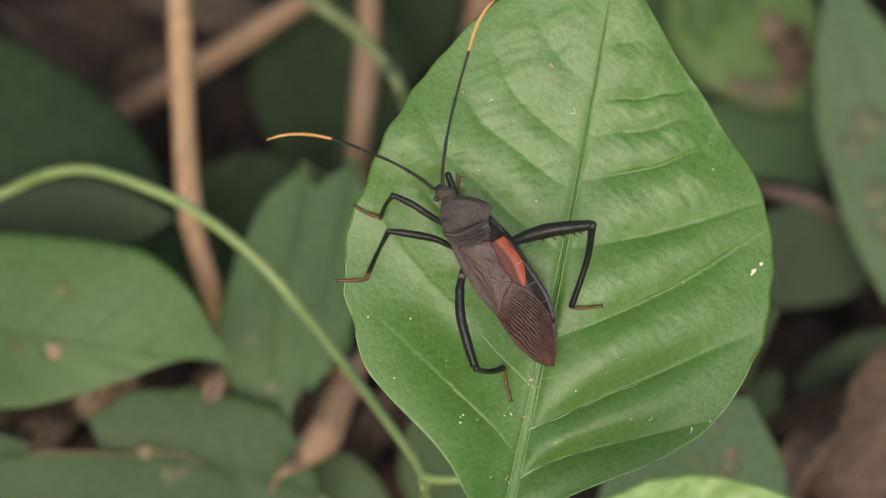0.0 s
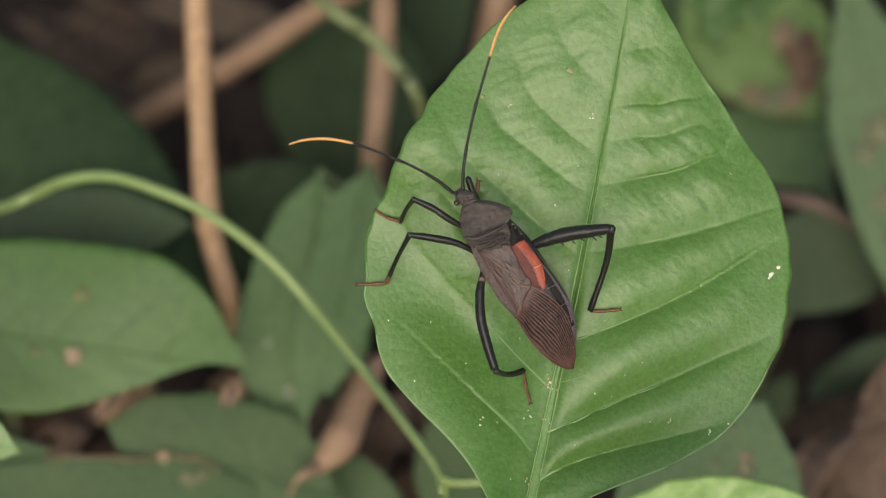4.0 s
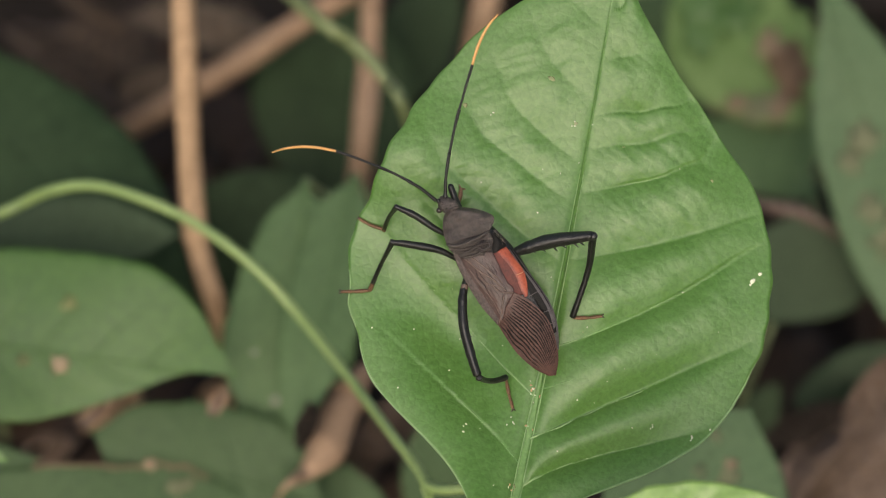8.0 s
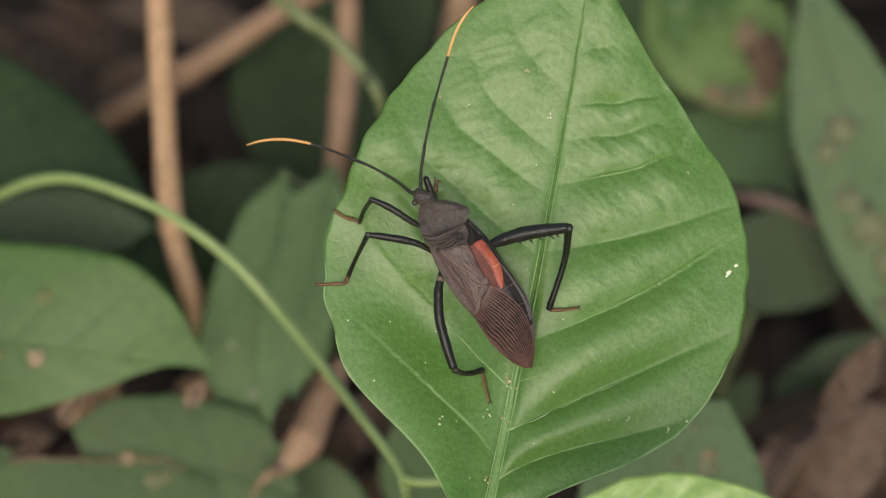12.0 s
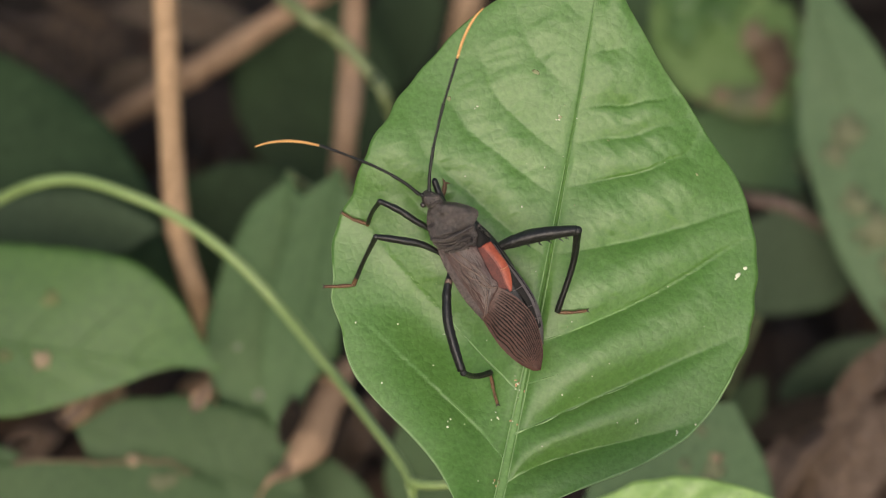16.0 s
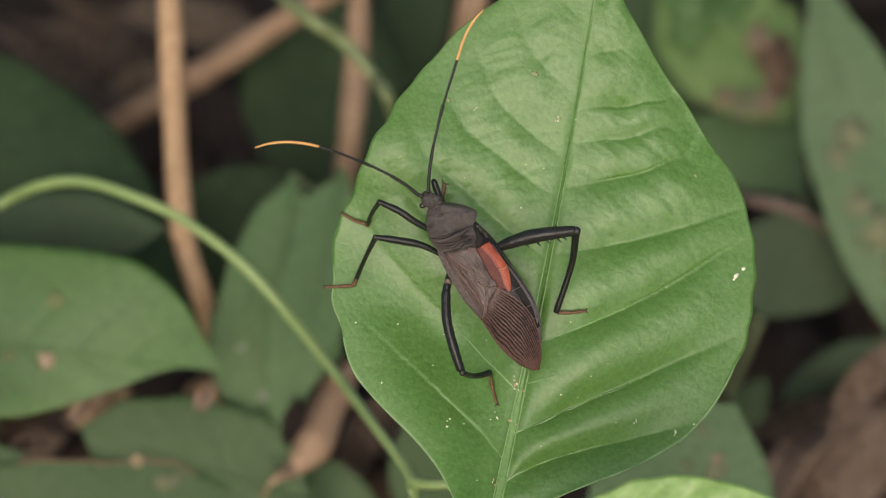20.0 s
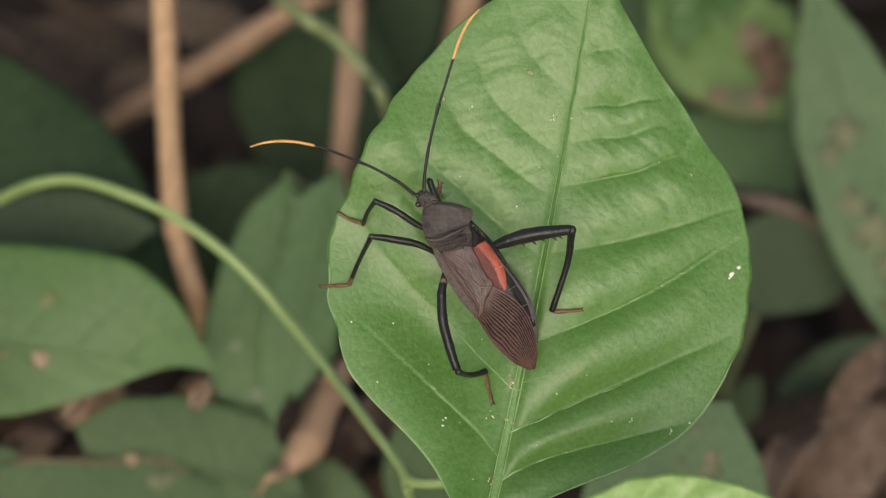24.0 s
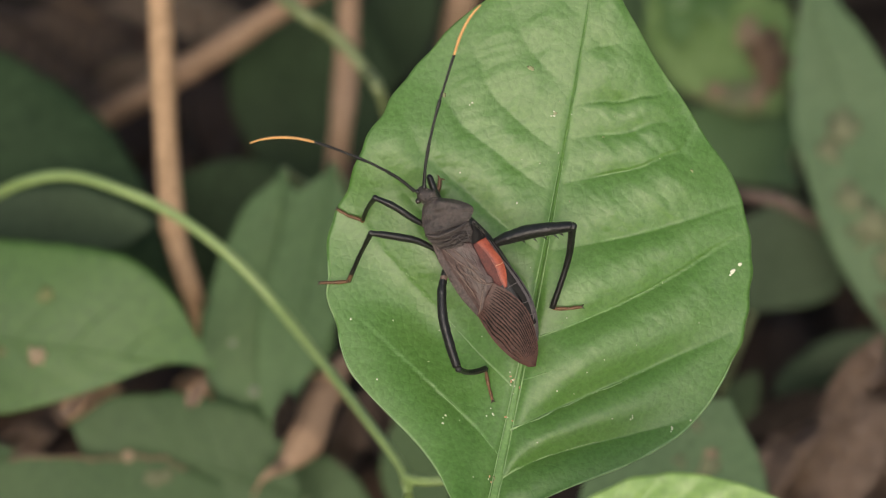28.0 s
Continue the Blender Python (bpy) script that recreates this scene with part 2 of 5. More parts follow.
M_OLIVE = surface("olive_stem", (0.15, 0.19, 0.075), (0.2, 0.24, 0.105), 150, 0.5, 1500, 0.2, 0.0001)
# the same green with only half the shade put into its colour
M_HALF_SHADE = surface("half_shade_tint", (0.03, 0.05, 0.025), (0.064, 0.098, 0.052), 45, 0.6, 700, 0.2, 0.0002, 0.2, thin=0.08)
M_PALE = surface("pale_dull_leaf", (0.069, 0.13, 0.05), (0.097, 0.163, 0.068), 45, 0.55, 700, 0.2, 0.0002, 0.25, spots=(0.16, 0.17, 0.1), spot_scale=60, spot_from=0.7, thin=0.1)
M_RUST = surface("rusty_patch", (0.118, 0.142, 0.074), (0.165, 0.166, 0.096), 250, 0.75, 1500, 0.3, 0.0001, 0.3)
M_PINK = surface("pinkish_rot", (0.17, 0.12, 0.075), (0.27, 0.2, 0.13), 400, 0.75, 1500, 0.3, 0.0001, 0.3)
M_PATCH = surface("dry_patch", (0.28, 0.2, 0.12), (0.44, 0.34, 0.23), 400, 0.75, 1500, 0.3, 0.0001, 0.3)
M_MIDSPOT = surface("faint_spot", (0.15, 0.18, 0.06), (0.2, 0.21, 0.09), 400, 0.6, 1500, 0.3, 0.0001, 0.3)
M_FLECK = surface("grey_fleck", (0.2, 0.22, 0.16), (0.28, 0.3, 0.22), 400, 0.6, 1500, 0.3, 0.0001, 0.3)
M_ROT = surface("rotten_leaf", (0.09, 0.058, 0.034), (0.17, 0.112, 0.066), 200, 0.75, 900, 0.4, 0.0003, 0.3)
M_SCAR = surface("brown_scar", (0.17, 0.21, 0.085), (0.27, 0.27, 0.14), 1800, 0.7, 5000, 0.3, 0.00005, 0.3)


def litter_surface():
    """Dead leaves whose tone changes from piece to piece."""
    m = surface("leaf_litter", (0.033, 0.023, 0.0155), (0.076, 0.054, 0.037), 70, 0.8, 600, 0.4, 0.0004, 0.3)
    nt = m.node_tree
    geo = nt.nodes.new("ShaderNodeNewGeometry")
    tone = ramp(nt, geo.outputs["Random Per Island"], (0.3, 0.28, 0.27), (1.5, 1.25, 1.1), 0.15, 1.0)
    bs = nt.nodes["Principled BSDF"]
    old = bs.inputs["Base Color"].links[0].from_socket
    nt.links.new(mixed(nt, 1.0, old, tone, "MULTIPLY"), bs.inputs["Base Color"])
    return m


M_LITTER = litter_surface()


# ---- mesh helpers ----
def part(name, bm, material, parent=None, label=""):
    """Links a bmesh as one mesh object under a thing or a part."""
    me = bpy.data.meshes.new(name)
    bmesh.ops.recalc_face_normals(bm, faces=bm.faces)
    bm.to_mesh(me)
    bm.free()
    for p in me.polygons:
        p.use_smooth = True
    me.materials.append(material)
    ob = new(name, me)
    if parent:
        ob.parent = parent
    if label:
        ob["label"] = label
    return ob


def spline(points, n):
    """A smooth curve through a few points."""
    pts = [Vector(p) for p in points]
    if len(pts) == 2:
        return [pts[0].lerp(pts[1], i / n) for i in range(n + 1)]
    pts = [pts[0] * 2 - pts[1]] + pts + [pts[-1] * 2 - pts[-2]]
    out = []
    seg = len(pts) - 3
    for i in range(n + 1):
        u = i / n * seg
        k = min(int(u), seg - 1)
        f = u - k
        a, b, c, d = pts[k:k + 4]
        out.append(0.5 * (2 * b + (c - a) * f + (2 * a - 5 * b + 4 * c - d) * f * f + (3 * b - a - 3 * c + d) * f ** 3))
    return out


def tube(points, radii, n=24, sides=10, flat=1.0, up=(0, 0, 1), wobble=0.0, grain=90, ribbed=0.0, bm=None):
    """A closed tube along a smooth curve; radii are given at even steps."""
    bm = bm or bmesh.new()
    path = spline(points, n)
    rings = []
    for i, p in enumerate(path):
        d = (path[min(i + 1, n)] - path[max(i - 1, 0)]).normalized()
        side = d.cross(Vector(up))
        side = side.normalized() if side.length > 1e-6 else Vector((1, 0, 0))
        top = side.cross(d)
        u = i / n * (len(radii) - 1)
        k = min(int(u), len(radii) - 2)
        r = radii[k] + (radii[k + 1] - radii[k]) * (u - k)
        r *= 1 + wobble * noise.noise(p * grain)
        rings.append([bm.verts.new(p + side * (math.cos(a) * r * (1 + ribbed * math.cos(4 * a))) + top * (math.sin(a) * r * flat * (1 + ribbed * math.cos(4 * a))))
                      for a in (j * math.tau / sides for j in range(sides))])
    for a, b in zip(rings, rings[1:]):
        for j in range(sides):
            bm.faces.new((a[j], a[(j + 1) % sides], b[(j + 1) % sides], b[j]))
    bm.faces.new(rings[0])
    bm.faces.new(rings[-1])
    return bm


def loft(sections, n=24, sides=20, power=2.3):
    """A body lofted through sections: centre x, y, z, half width, half height."""
    bm = bmesh.new()
    mid = spline([s[:3] for s in sections], n)
    size = spline([(s[3], s[4], 0) for s in sections], n)
    rings = []
    for c, s in zip(mid, size):
        ring = []
        for j in range(sides):
            a = j * math.tau / sides
            ca, sa = math.cos(a), math.sin(a)
            ring.append(bm.verts.new((c.x + max(s.x, 0.00005) * math.copysign(abs(ca) ** (2 / power), ca), c.y,
                                      c.z + max(s.y, 0.00005) * math.copysign(abs(sa) ** (2 / power), sa))))
        rings.append(ring)
    for a, b in zip(rings, rings[1:]):
        for j in range(sides):
            bm.faces.new((a[j], a[(j + 1) % sides], b[(j + 1) % sides], b[j]))
    bm.faces.new(rings[0])
    bm.faces.new(rings[-1])
    return bm


def shell(edge_a, edge_b, bulge, thick=0.00012, n=30, m=14, rough=0.0):
    """A curved plate between two edges."""
    bm = bmesh.new()
    ea, eb = spline(edge_a, n), spline(edge_b, n)
    lay = []
    for low in (0, 1):
        grid = []
        for i in range(n + 1):
            row = []
            for j in range(m + 1):
                q = j / m
                p = ea[i].lerp(eb[i], q)
                p.z += bulge * math.sin(math.pi * q) * (0.4 + 0.6 * math.sin(math.pi * min(1, 0.15 + i / n * 0.8)))
                p.z += rough * (noise.noise(p * 1500) + 1.4 * noise.noise(p * 700)) - low * thick
                row.append(bm.verts.new(p))
            grid.append(row)
        lay.append(grid)
    skin(bm, lay)
    return bm


def skin(bm, lay):
    """Joins an upper and a lower grid of vertices into one closed sheet."""
    top, low = lay
    n, m = len(top) - 1, len(top[0]) - 1
    for i in range(n):
        for j in range(m):
            bm.faces.new((top[i][j], top[i + 1][j], top[i + 1][j + 1], top[i][j + 1]))
            bm.faces.new((low[i][j], low[i][j + 1], low[i + 1][j + 1], low[i + 1][j]))
        bm.faces.new((top[i][0], low[i][0], low[i + 1][0], top[i + 1][0]))
        bm.faces.new((top[i][m], top[i + 1][m], low[i + 1][m], low[i][m]))
    for j in range(m):
        bm.faces.new((top[0][j], top[0][j + 1], low[0][j + 1], low[0][j]))
        bm.faces.new((top[n][j], low[n][j], low[n][j + 1], top[n][j + 1]))


def profile(values, t):
    """A smooth value from evenly spaced ones."""
    k = len(values) - 1
    u = min(max(t, 0), 1) * k
    i = min(int(u), k - 1)
    f = u - i
    a, b = values[max(i - 1, 0)], values[i]
    c, d = values[i + 1], values[min(i + 2, k)]
    return 0.5 * (2 * b + (c - a) * f + (2 * a - 5 * b + 4 * c - d) * f * f + (3 * b - a - 3 * c + d) * f ** 3)


class Blade:
    """A leaf blade in its own space: y from base to tip, z towards the upper face, x to the side. Half widths in millimetres at even
    steps from base to tip; veins as (start on the midrib, end at the margin) in parts of the length."""

    def __init__(self, length, left, right, bow=0.0, cup=0.0, arch=0.0, wave=0.0, veins_l=(), veins_r=(),
                 relief=0.0, edge=0.0, seed=0.0, rough=0.0, fold=0.0, curl=0.0, dish=0.0, hills=(), upturn=0.0, step=0.0, groove=0.0, bunch=1.0, sag=()):
        self.sag = sag
        self.step, self.groove, self.bunch = step, groove, bunch
        self.dish, self.hills, self.upturn = dish, hills, upturn
        self.length, self.left, self.right = length, left, right
        self.bow, self.cup, self.arch, self.wave = bow, cup, arch, wave
        self.veins_l, self.veins_r, self.relief = veins_l, veins_r or veins_l, relief
        self.edge, self.seed, self.rough, self.fold, self.curl = edge, seed, rough, fold, curl

    def half(self, t, q):
        return max(profile(self.left if q < 0 else self.right, t) * 0.001, 0.00015)

    def height(self, t, q, x, y):
        z = -self.cup * x * x - self.arch * (y - self.length * 0.45) ** 2 + self.fold * abs(x)
        z += self.wave * noise.noise((x * 45 + self.seed, y * 45, self.seed))
        z -= self.curl * abs(q) ** 6
        z += self.dish * max(0.0, 0.48 - t) ** 2
        for t0, q0, high, st, sq in self.hills:
            z += high * math.exp(-((t - t0) / st) ** 2 - ((q - q0) / sq) ** 2)
        if self.upturn and q > 0:
            z += self.upturn * q ** 3 * math.exp(-((t - 0.17) / 0.15) ** 2)
        veins = self.veins_l if q < 0 else self.veins_r
        if veins:
            g = abs(q) ** 1.2
            bend = 0.03 * min(1, max(0, t - 0.35) * 3) * abs(q) * noise.noise((q * 3.1, t * 6, 4)) if self.step else 0.0
            at = [v[0] + (v[1] - v[0]) * g + bend for v in veins]
            k = 0
            while k < len(at) - 1 and t > at[k + 1]:
                k += 1
            lo, hi = at[k], at[k + 1] if k + 1 < len(at) else 1.02
            ph = min(max((t - lo) / max(hi - lo, 0.01), 0), 1)
            if self.step:
                swell = 4 * ph ** self.step * (1 - ph ** self.step)
            else:
                swell = math.sin(math.pi * ph ** 1.35) ** 0.75 if 0 < ph < 1 else 0.0
            for way, panel, factor in self.sag:
                if k == panel and q * way > 0:
                    swell *= factor
            fade = min(1, abs(q) * 3.5) * (1 - abs(q) ** 3) * min(1, (1 - t) * 4) * (1.08 - 0.56 * t) * (1 - 0.45 * min(1, max(0, t - 0.45) * 5) * (q < 0))
            z += self.relief * (0.72 if q < 0 else 1.0) * (swell - 0.6) * fade * min(1.5, (hi - lo) / 0.12)
            z -= self.relief * (0.42 - 0.5 * t) * math.exp(-(x / (0.0011 - 0.0006 * t)) ** 2) * min(1, (1 - t) * 6)
            z -= self.groove * (1.2 - t) * math.exp(-(x / 0.00015) ** 2) * min(1, max(0, t - 0.2) * 4) * min(1, (1 - t) * 6)
            z += self.relief * (0.09 + 0.13 * min(1, max(0, t - 0.3) * 3)) * (noise.noise(((x - math.copysign(0.4, x) * y) * 190, (y + 0.4 * abs(x)) * 300, 5)) + 0.5 * noise.noise((x * 520, (y + 0.5 * abs(x)) * 900, 2))) * fade * (1.2 if q < 0 and t > 0.5 else 0.8)
        if self.rough:
            z += self.rough * (noise.noise((x * 420 + self.seed, y * 420, 3)) + 0.5 * noise.noise((x * 900, y * 900, 8)))
        return z

    def point(self, t, q, lift=0.0):
        y = t * self.length
        w = self.half(t, q)
        w *= 1 + self.edge * abs(q) ** 3 * noise.noise((y * 260 + self.seed, 7 if q < 0 else 3, 0))
        x = q * w
        return Vector((x + 4 * self.bow * t * (1 - t), y, self.height(t, q, x, y) + lift))

    def mesh(self, nt, nq, thick=0.0003):
        bm = bmesh.new()
        lay = []
        for low in (0, 1):
            across = [math.copysign(abs(j / nq * 2 - 1) ** self.bunch, j / nq * 2 - 1) for j in range(nq + 1)]
            lay.append([[bm.verts.new(self.point(i / nt, q, -thick * low)) for q in across] for i in range(nt + 1)])
        skin(bm, lay)
        return bm

    def midrib(self, r0, r1, n=40, lift=0.0):
        return tube([self.point(0.985 * i / 16, 0.0, lift - 0.0002 * max(0.0, i / 16 - 0.4)) for i in range(17)], [r0, r0 * 0.7, r0 * 0.5, r0 * 0.38, r1, r1 * 0.7], n, 8, 0.5)

    def vein(self, vein, side, reach, r, n=22, lift=0.0):
        pts = []
        for i in range(13):
            q = (0.01 + (reach - 0.01) * i / 12) * side
            pts.append(self.point(min(vein[0] + (vein[1] - vein[0]) * abs(q) ** 1.2 + 0.0025 * noise.noise((q * 9, vein[0] * 40, 1)), 0.99), q, lift))
        return tube(pts, [r, r * 0.8, r * 0.5, r * 0.2], n * 2, 6, 0.5, wobble=0.6, grain=420)


EVEN_VEINS = tuple((0.13 * k, 0.13 * k + 0.2) for k in range(7))


def leaf_pose(base, tip, toward):
    """A leaf's place from its base, its tip and the way its upper face looks."""
    b, y = Vector(base), (Vector(tip) - Vector(base)).normalized()
    z = Vector(toward)
    z = (z - y * z.dot(y)).normalized()
    x = y.cross(z)
    return Matrix.Translation(b) @ Matrix((x, y, z)).transposed().to_4x4()


FACE = Vector((0, -math.sin(radians(TILT)), math.cos(radians(TILT))))

# ---- ground ----
bm = bmesh.new()
rings = [0.0, 0.05, 0.1, 0.15, 0.2, 0.26, 0.33, 0.42, 0.55, 0.75, 1.1, 2, 5, 20, 100, 600]
prev = None
for r in rings[1:]:
    ring = []
    for k in range(72):
        a = k * math.tau / 72
        x, y = r * math.cos(a), 0.17 + r * math.sin(a)
        ring.append(bm.verts.new((x, y, 0.012 * noise.noise((x * 14, y * 14, 0)) - 0.004 if r < 2 else 0)))
    if prev is None:
        c = bm.verts.new((0, 0.17, 0))
        for k in range(72):
            bm.faces.new((c, ring[k], ring[(k + 1) % 72]))
    else:
        for k in range(72):
            bm.faces.new((prev[k], ring[k], ring[(k + 1) % 72], prev[(k + 1) % 72]))
    prev = ring
tagged(part("ground", bm, M_SOIL_AND_GAP), "dark damp forest soil under leaf litter", "ground", kind="structure")


# ---- litter on the soil ----
def litter(count, seed):
    """Curled dead leaves strewn over the soil, one joined mesh."""
    rnd = random.Random(seed)
    bm = bmesh.new()
    for k in range(count):
        x, y = rnd.uniform(-0.2, 0.2), rnd.uniform(-0.02, 0.42)
        if k > count * 0.75:
            x, y = rnd.uniform(-0.7, 0.7), rnd.uniform(-0.5, 0.9)
        size = rnd.uniform(0.012, 0.03)
        w, curl = size * rnd.uniform(0.25, 0.42), rnd.uniform(-14, 24)
        m = Matrix.Translation((x, y, rnd.uniform(0.0, 0.016))) @ pose(0, 0, 0, rnd.uniform(-35, 35), rnd.uniform(-35, 35), rnd.uniform(0, 360))
        lay = []
        for low in (0, 1):
            grid = []
            for i in range(9):
                t = i / 8
                row = []
                for j in range(7):
                    q = j / 3 - 1
                    px, py = q * w * math.sin(math.pi * min(0.98, 0.04 + t * 0.93)) ** 0.7, (t - 0.5) * size * 2
                    pz = curl * px * px + 6 * curl / 24 * py * py + 0.002 * noise.noise((px * 150 + k, py * 150, k)) - low * 0.0003
                    row.append(bm.verts.new(m @ Vector((px, py, pz))))
                grid.append(row)
            lay.append(grid)
        skin(bm, lay)
    return bm


tagged(part("leaf_litter", litter(300, 5), M_LITTER), "brown and grey dead leaves strewn over the soil", "leaf litter", kind="stuff")


# ---- background plants ----
def plant(name, label, base, tip, toward, left, right, material, stem, stem_r=0.0009, category="plant leaf", nt=44, nq=18, stem_mat=None, ribs=4, spots=(), browned=None, **kw):
    """A stem rooted in the soil that carries one leaf with its midrib and veins."""
    base, tip = Vector(base), Vector(tip)
    kw.setdefault("veins_l", EVEN_VEINS)
    kw.setdefault("relief", 0.00016)
    kw.setdefault("edge", 0.06)
    blade = Blade((tip - base).length, left, right, **kw)
    foot = Vector((stem[0][0], stem[0][1], -0.003))
    root = new(name)
    root.location = foot
    tagged(root, label, category)
    m = Matrix.Translation(-foot) @ leaf_pose(base, tip, toward)
    pts = [Vector((0, 0, 0))] + [Vector(p) - foot for p in stem[1:]] + [m @ blade.point(0.0, 0.001)]
    part("stem", tube(pts, [stem_r * 1.2, stem_r, stem_r * 0.8], 30, 8, wobble=0.1), stem_mat or M_STEM, root)
    b = part("blade", blade.mesh(nt, nq), material, root)
    b.matrix_local = m
    part("midrib", blade.midrib(0.0008, 0.0002, lift=0.0001), material, b)
    for v in EVEN_VEINS[1:ribs + 1]:
        for side in (-1, 1):
            part("vein", blade.vein(v, side, 0.85, 0.00025, lift=0.00005), material, b)
    if browned:
        side, t0, t1 = browned
        bm = bmesh.new()
        lay = []
        for low in (0, 1):
            lay.append([[bm.verts.new(blade.point(t0 + (t1 - t0) * i / 60, side * (1.004 - j / 5 * (0.03 + 0.12 * noise.noise((i * 0.35, 0, 3)) ** 2 + 0.03 * noise.noise((i * 0.9, 2, 3)))), 0.00015 - low * 0.0006))
                         for j in range(6)] for i in range(61)])
        skin(bm, lay)
        part("browned_edge", bm, M_PINK, b, "dry browned leaf edge")
    for t, q, r, mat in spots:
        bm = bmesh.new()
        bmesh.ops.create_icosphere(bm, subdivisions=3, radius=r)
        for v in bm.verts:
            v.co *= 1 + 1.2 * noise.noise(v.co.normalized() * 2.1 + Vector((t * 50, q * 50, 0)))
            v.co.z *= 0.1
            y, x = t * blade.length + v.co.y, q * blade.half(t, q) + v.co.x
            tt = y / blade.length
            v.co = Vector((x + 4 * blade.bow * tt * (1 - tt), y, blade.height(tt, x / blade.half(tt, x), x, y) + v.co.z + 0.00005))
        part("dry_spot", bm, mat, b, "pale brown dry spot")
    return root


plant("side_leaf", "mid-green pointed leaf with a pale dry spot", (-0.10951, 0.04138, 0.08556), (-0.03608, 0.03394, 0.07812), FACE + Vector((0, 0, 0.2)),
      [0, 7.65, 13.12, 16.94, 18.14, 18.36, 17.49, 11.37, 0], [0, 6.31, 10.51, 12.93, 12.82, 9.67, 5.25, 0.53, 0], M_MID,
      [(-0.14581, 0.05950, -0.01523), (-0.13647, 0.05754, 0.04227)], cup=4, wave=0.0012, seed=2.0, edge=0.015, nt=70, nq=28, ribs=6, bow=0.0008,
      spots=((0.575, 0.16, 0.0013, M_PATCH), (0.573, -0.5, 0.0011, M_MIDSPOT), (0.49, 0.15, 0.0008, M_MIDSPOT)))
plant("shade_leaf", "large green leaf with deep shade in its colour", (-0.11071, 0.11835, 0.08864), (-0.04648, 0.05867, 0.05725), FACE,
      [0, 8, 13.5, 17, 18.5, 17.5, 13.5, 7.5, 0], [0, 12, 19, 22, 22, 20, 15, 8, 0], M_DEEP_SHADE, [(-0.14548, 0.12633, -0.01651), (-0.13440, 0.12663, 0.05449)], cup=11, wave=0.001, seed=4.0)
plant("dull_leaf", "dull grey-green leaf with pale flecks", (-0.02599, 0.07464, 0.08736), (-0.03132, 0.03395, 0.05374), FACE,
      [0, 5, 9, 12, 13, 12, 7, 1.2, 0], [0, 6, 8.5, 10.6, 11.8, 12, 10, 6, 0], M_PALE, [(-0.01059, 0.09177, -0.00865), (-0.01620, 0.08811, 0.05841)], cup=2, wave=0.002, seed=5.0, nt=60, nq=24,
      spots=((0.78, 0.1, 0.0008, M_FLECK), (0.62, 0.5, 0.0005, M_FLECK), (0.6, -0.2, 0.0005, M_FLECK)))
plant("dull_leaf", "narrow dull green leaf lobe behind the vine", (-0.01682, 0.07375, 0.08930), (-0.02715, 0.03306, 0.05992), FACE,
      [0, 4.5, 6.5, 7, 7, 6, 4, 2, 0], [0, 5.5, 6.5, 7, 7.4, 7.2, 6.2, 4, 0], M_PALE, [(-0.00807, 0.09177, -0.00865), (-0.01032, 0.07941, 0.06385)], cup=2, wave=0.0015, seed=25.0)
plant("dull_leaf", "dull grey-green broad leaf near the ground", (-0.02205, 0.02812, 0.04791), (-0.06425, 0.03493, 0.06179), FACE,
      [0, 8, 12, 13, 12, 11, 9, 6, 0], [0, 8, 12, 13, 12.5, 11.5, 9.5, 7, 0], M_DULL, [(-0.02170, 0.05571, -0.00228)], cup=4, wave=0.0015, seed=6.0, edge=0.12, browned=(-1, 0.55, 0.8))
plant("dull_leaf", "dull green leaf with a browned edge", (-0.02926, 0.02230, 0.04209), (-0.09342, 0.02018, 0.06118), FACE,
      [0, 8, 12, 14, 14, 12, 10, 6, 0], [0, 9, 12, 12.5, 11, 10, 8, 5, 0], M_DULL, [(-0.03042, 0.04556, 0.00172)], cup=4, wave=0.0012, seed=7.0, edge=0.12, browned=(1, 0.25, 0.72), spots=((0.41, 1.0, 0.0009, M_PATCH), (0.33, 0.72, 0.0013, M_RUST), (0.3, 0.8, 0.001, M_RUST)))
plant("dull_leaf", "small eaten dull leaf with ragged edges", (-0.09045, 0.02088, 0.06188), (-0.07243, 0.02828, 0.06221), FACE,
      [0, 5, 7, 7, 6, 5, 3.5, 2, 0], [0, 5, 6, 6, 5, 4, 2, 1, 0], M_DULL, [(-0.11015, 0.06072, 0.00273)], cup=4, wave=0.001, seed=27.0, edge=0.4)
plant("dull_leaf", "small dull green leaf low in the undergrowth", (-0.02399, 0.02762, 0.02620), (-0.01810, 0.04353, 0.04210), FACE,
      [0, 8, 11, 13, 13, 12, 10, 7, 0], [0, 8, 11, 12, 12, 11, 9, 6, 0], M_DULL, [(-0.02581, 0.03986, -0.00399)], cup=4, wave=0.001, seed=8.0)
plant("fresh_leaf", "bright green leaf tip beside the path", (-0.09816, 0.00632, 0.10390), (-0.06873, -0.00091, 0.09667), FACE,
      [0, 5, 7, 8, 8, 7, 5.5, 3, 0], [0, 5, 7, 8, 8, 7, 5, 3, 0], M_LEAF, [(-0.13412, 0.04638, 0.00253), (-0.11717, 0.02718, 0.06818)], cup=4, wave=0.001, seed=28.0)
plant("side_leaf", "mid-green leaf overhanging the litter", (-0.11180, 0.11925, 0.11783), (-0.07852, 0.10844, 0.10702), FACE,
      [0, 7, 10, 12, 12, 10, 8, 5, 0], [0, 6, 9, 10, 10, 9, 7, 4, 0], M_MID, [(-0.14950, 0.15955, 0.01670), (-0.13440, 0.15222, 0.08009)], cup=4, wave=0.001, seed=29.0)
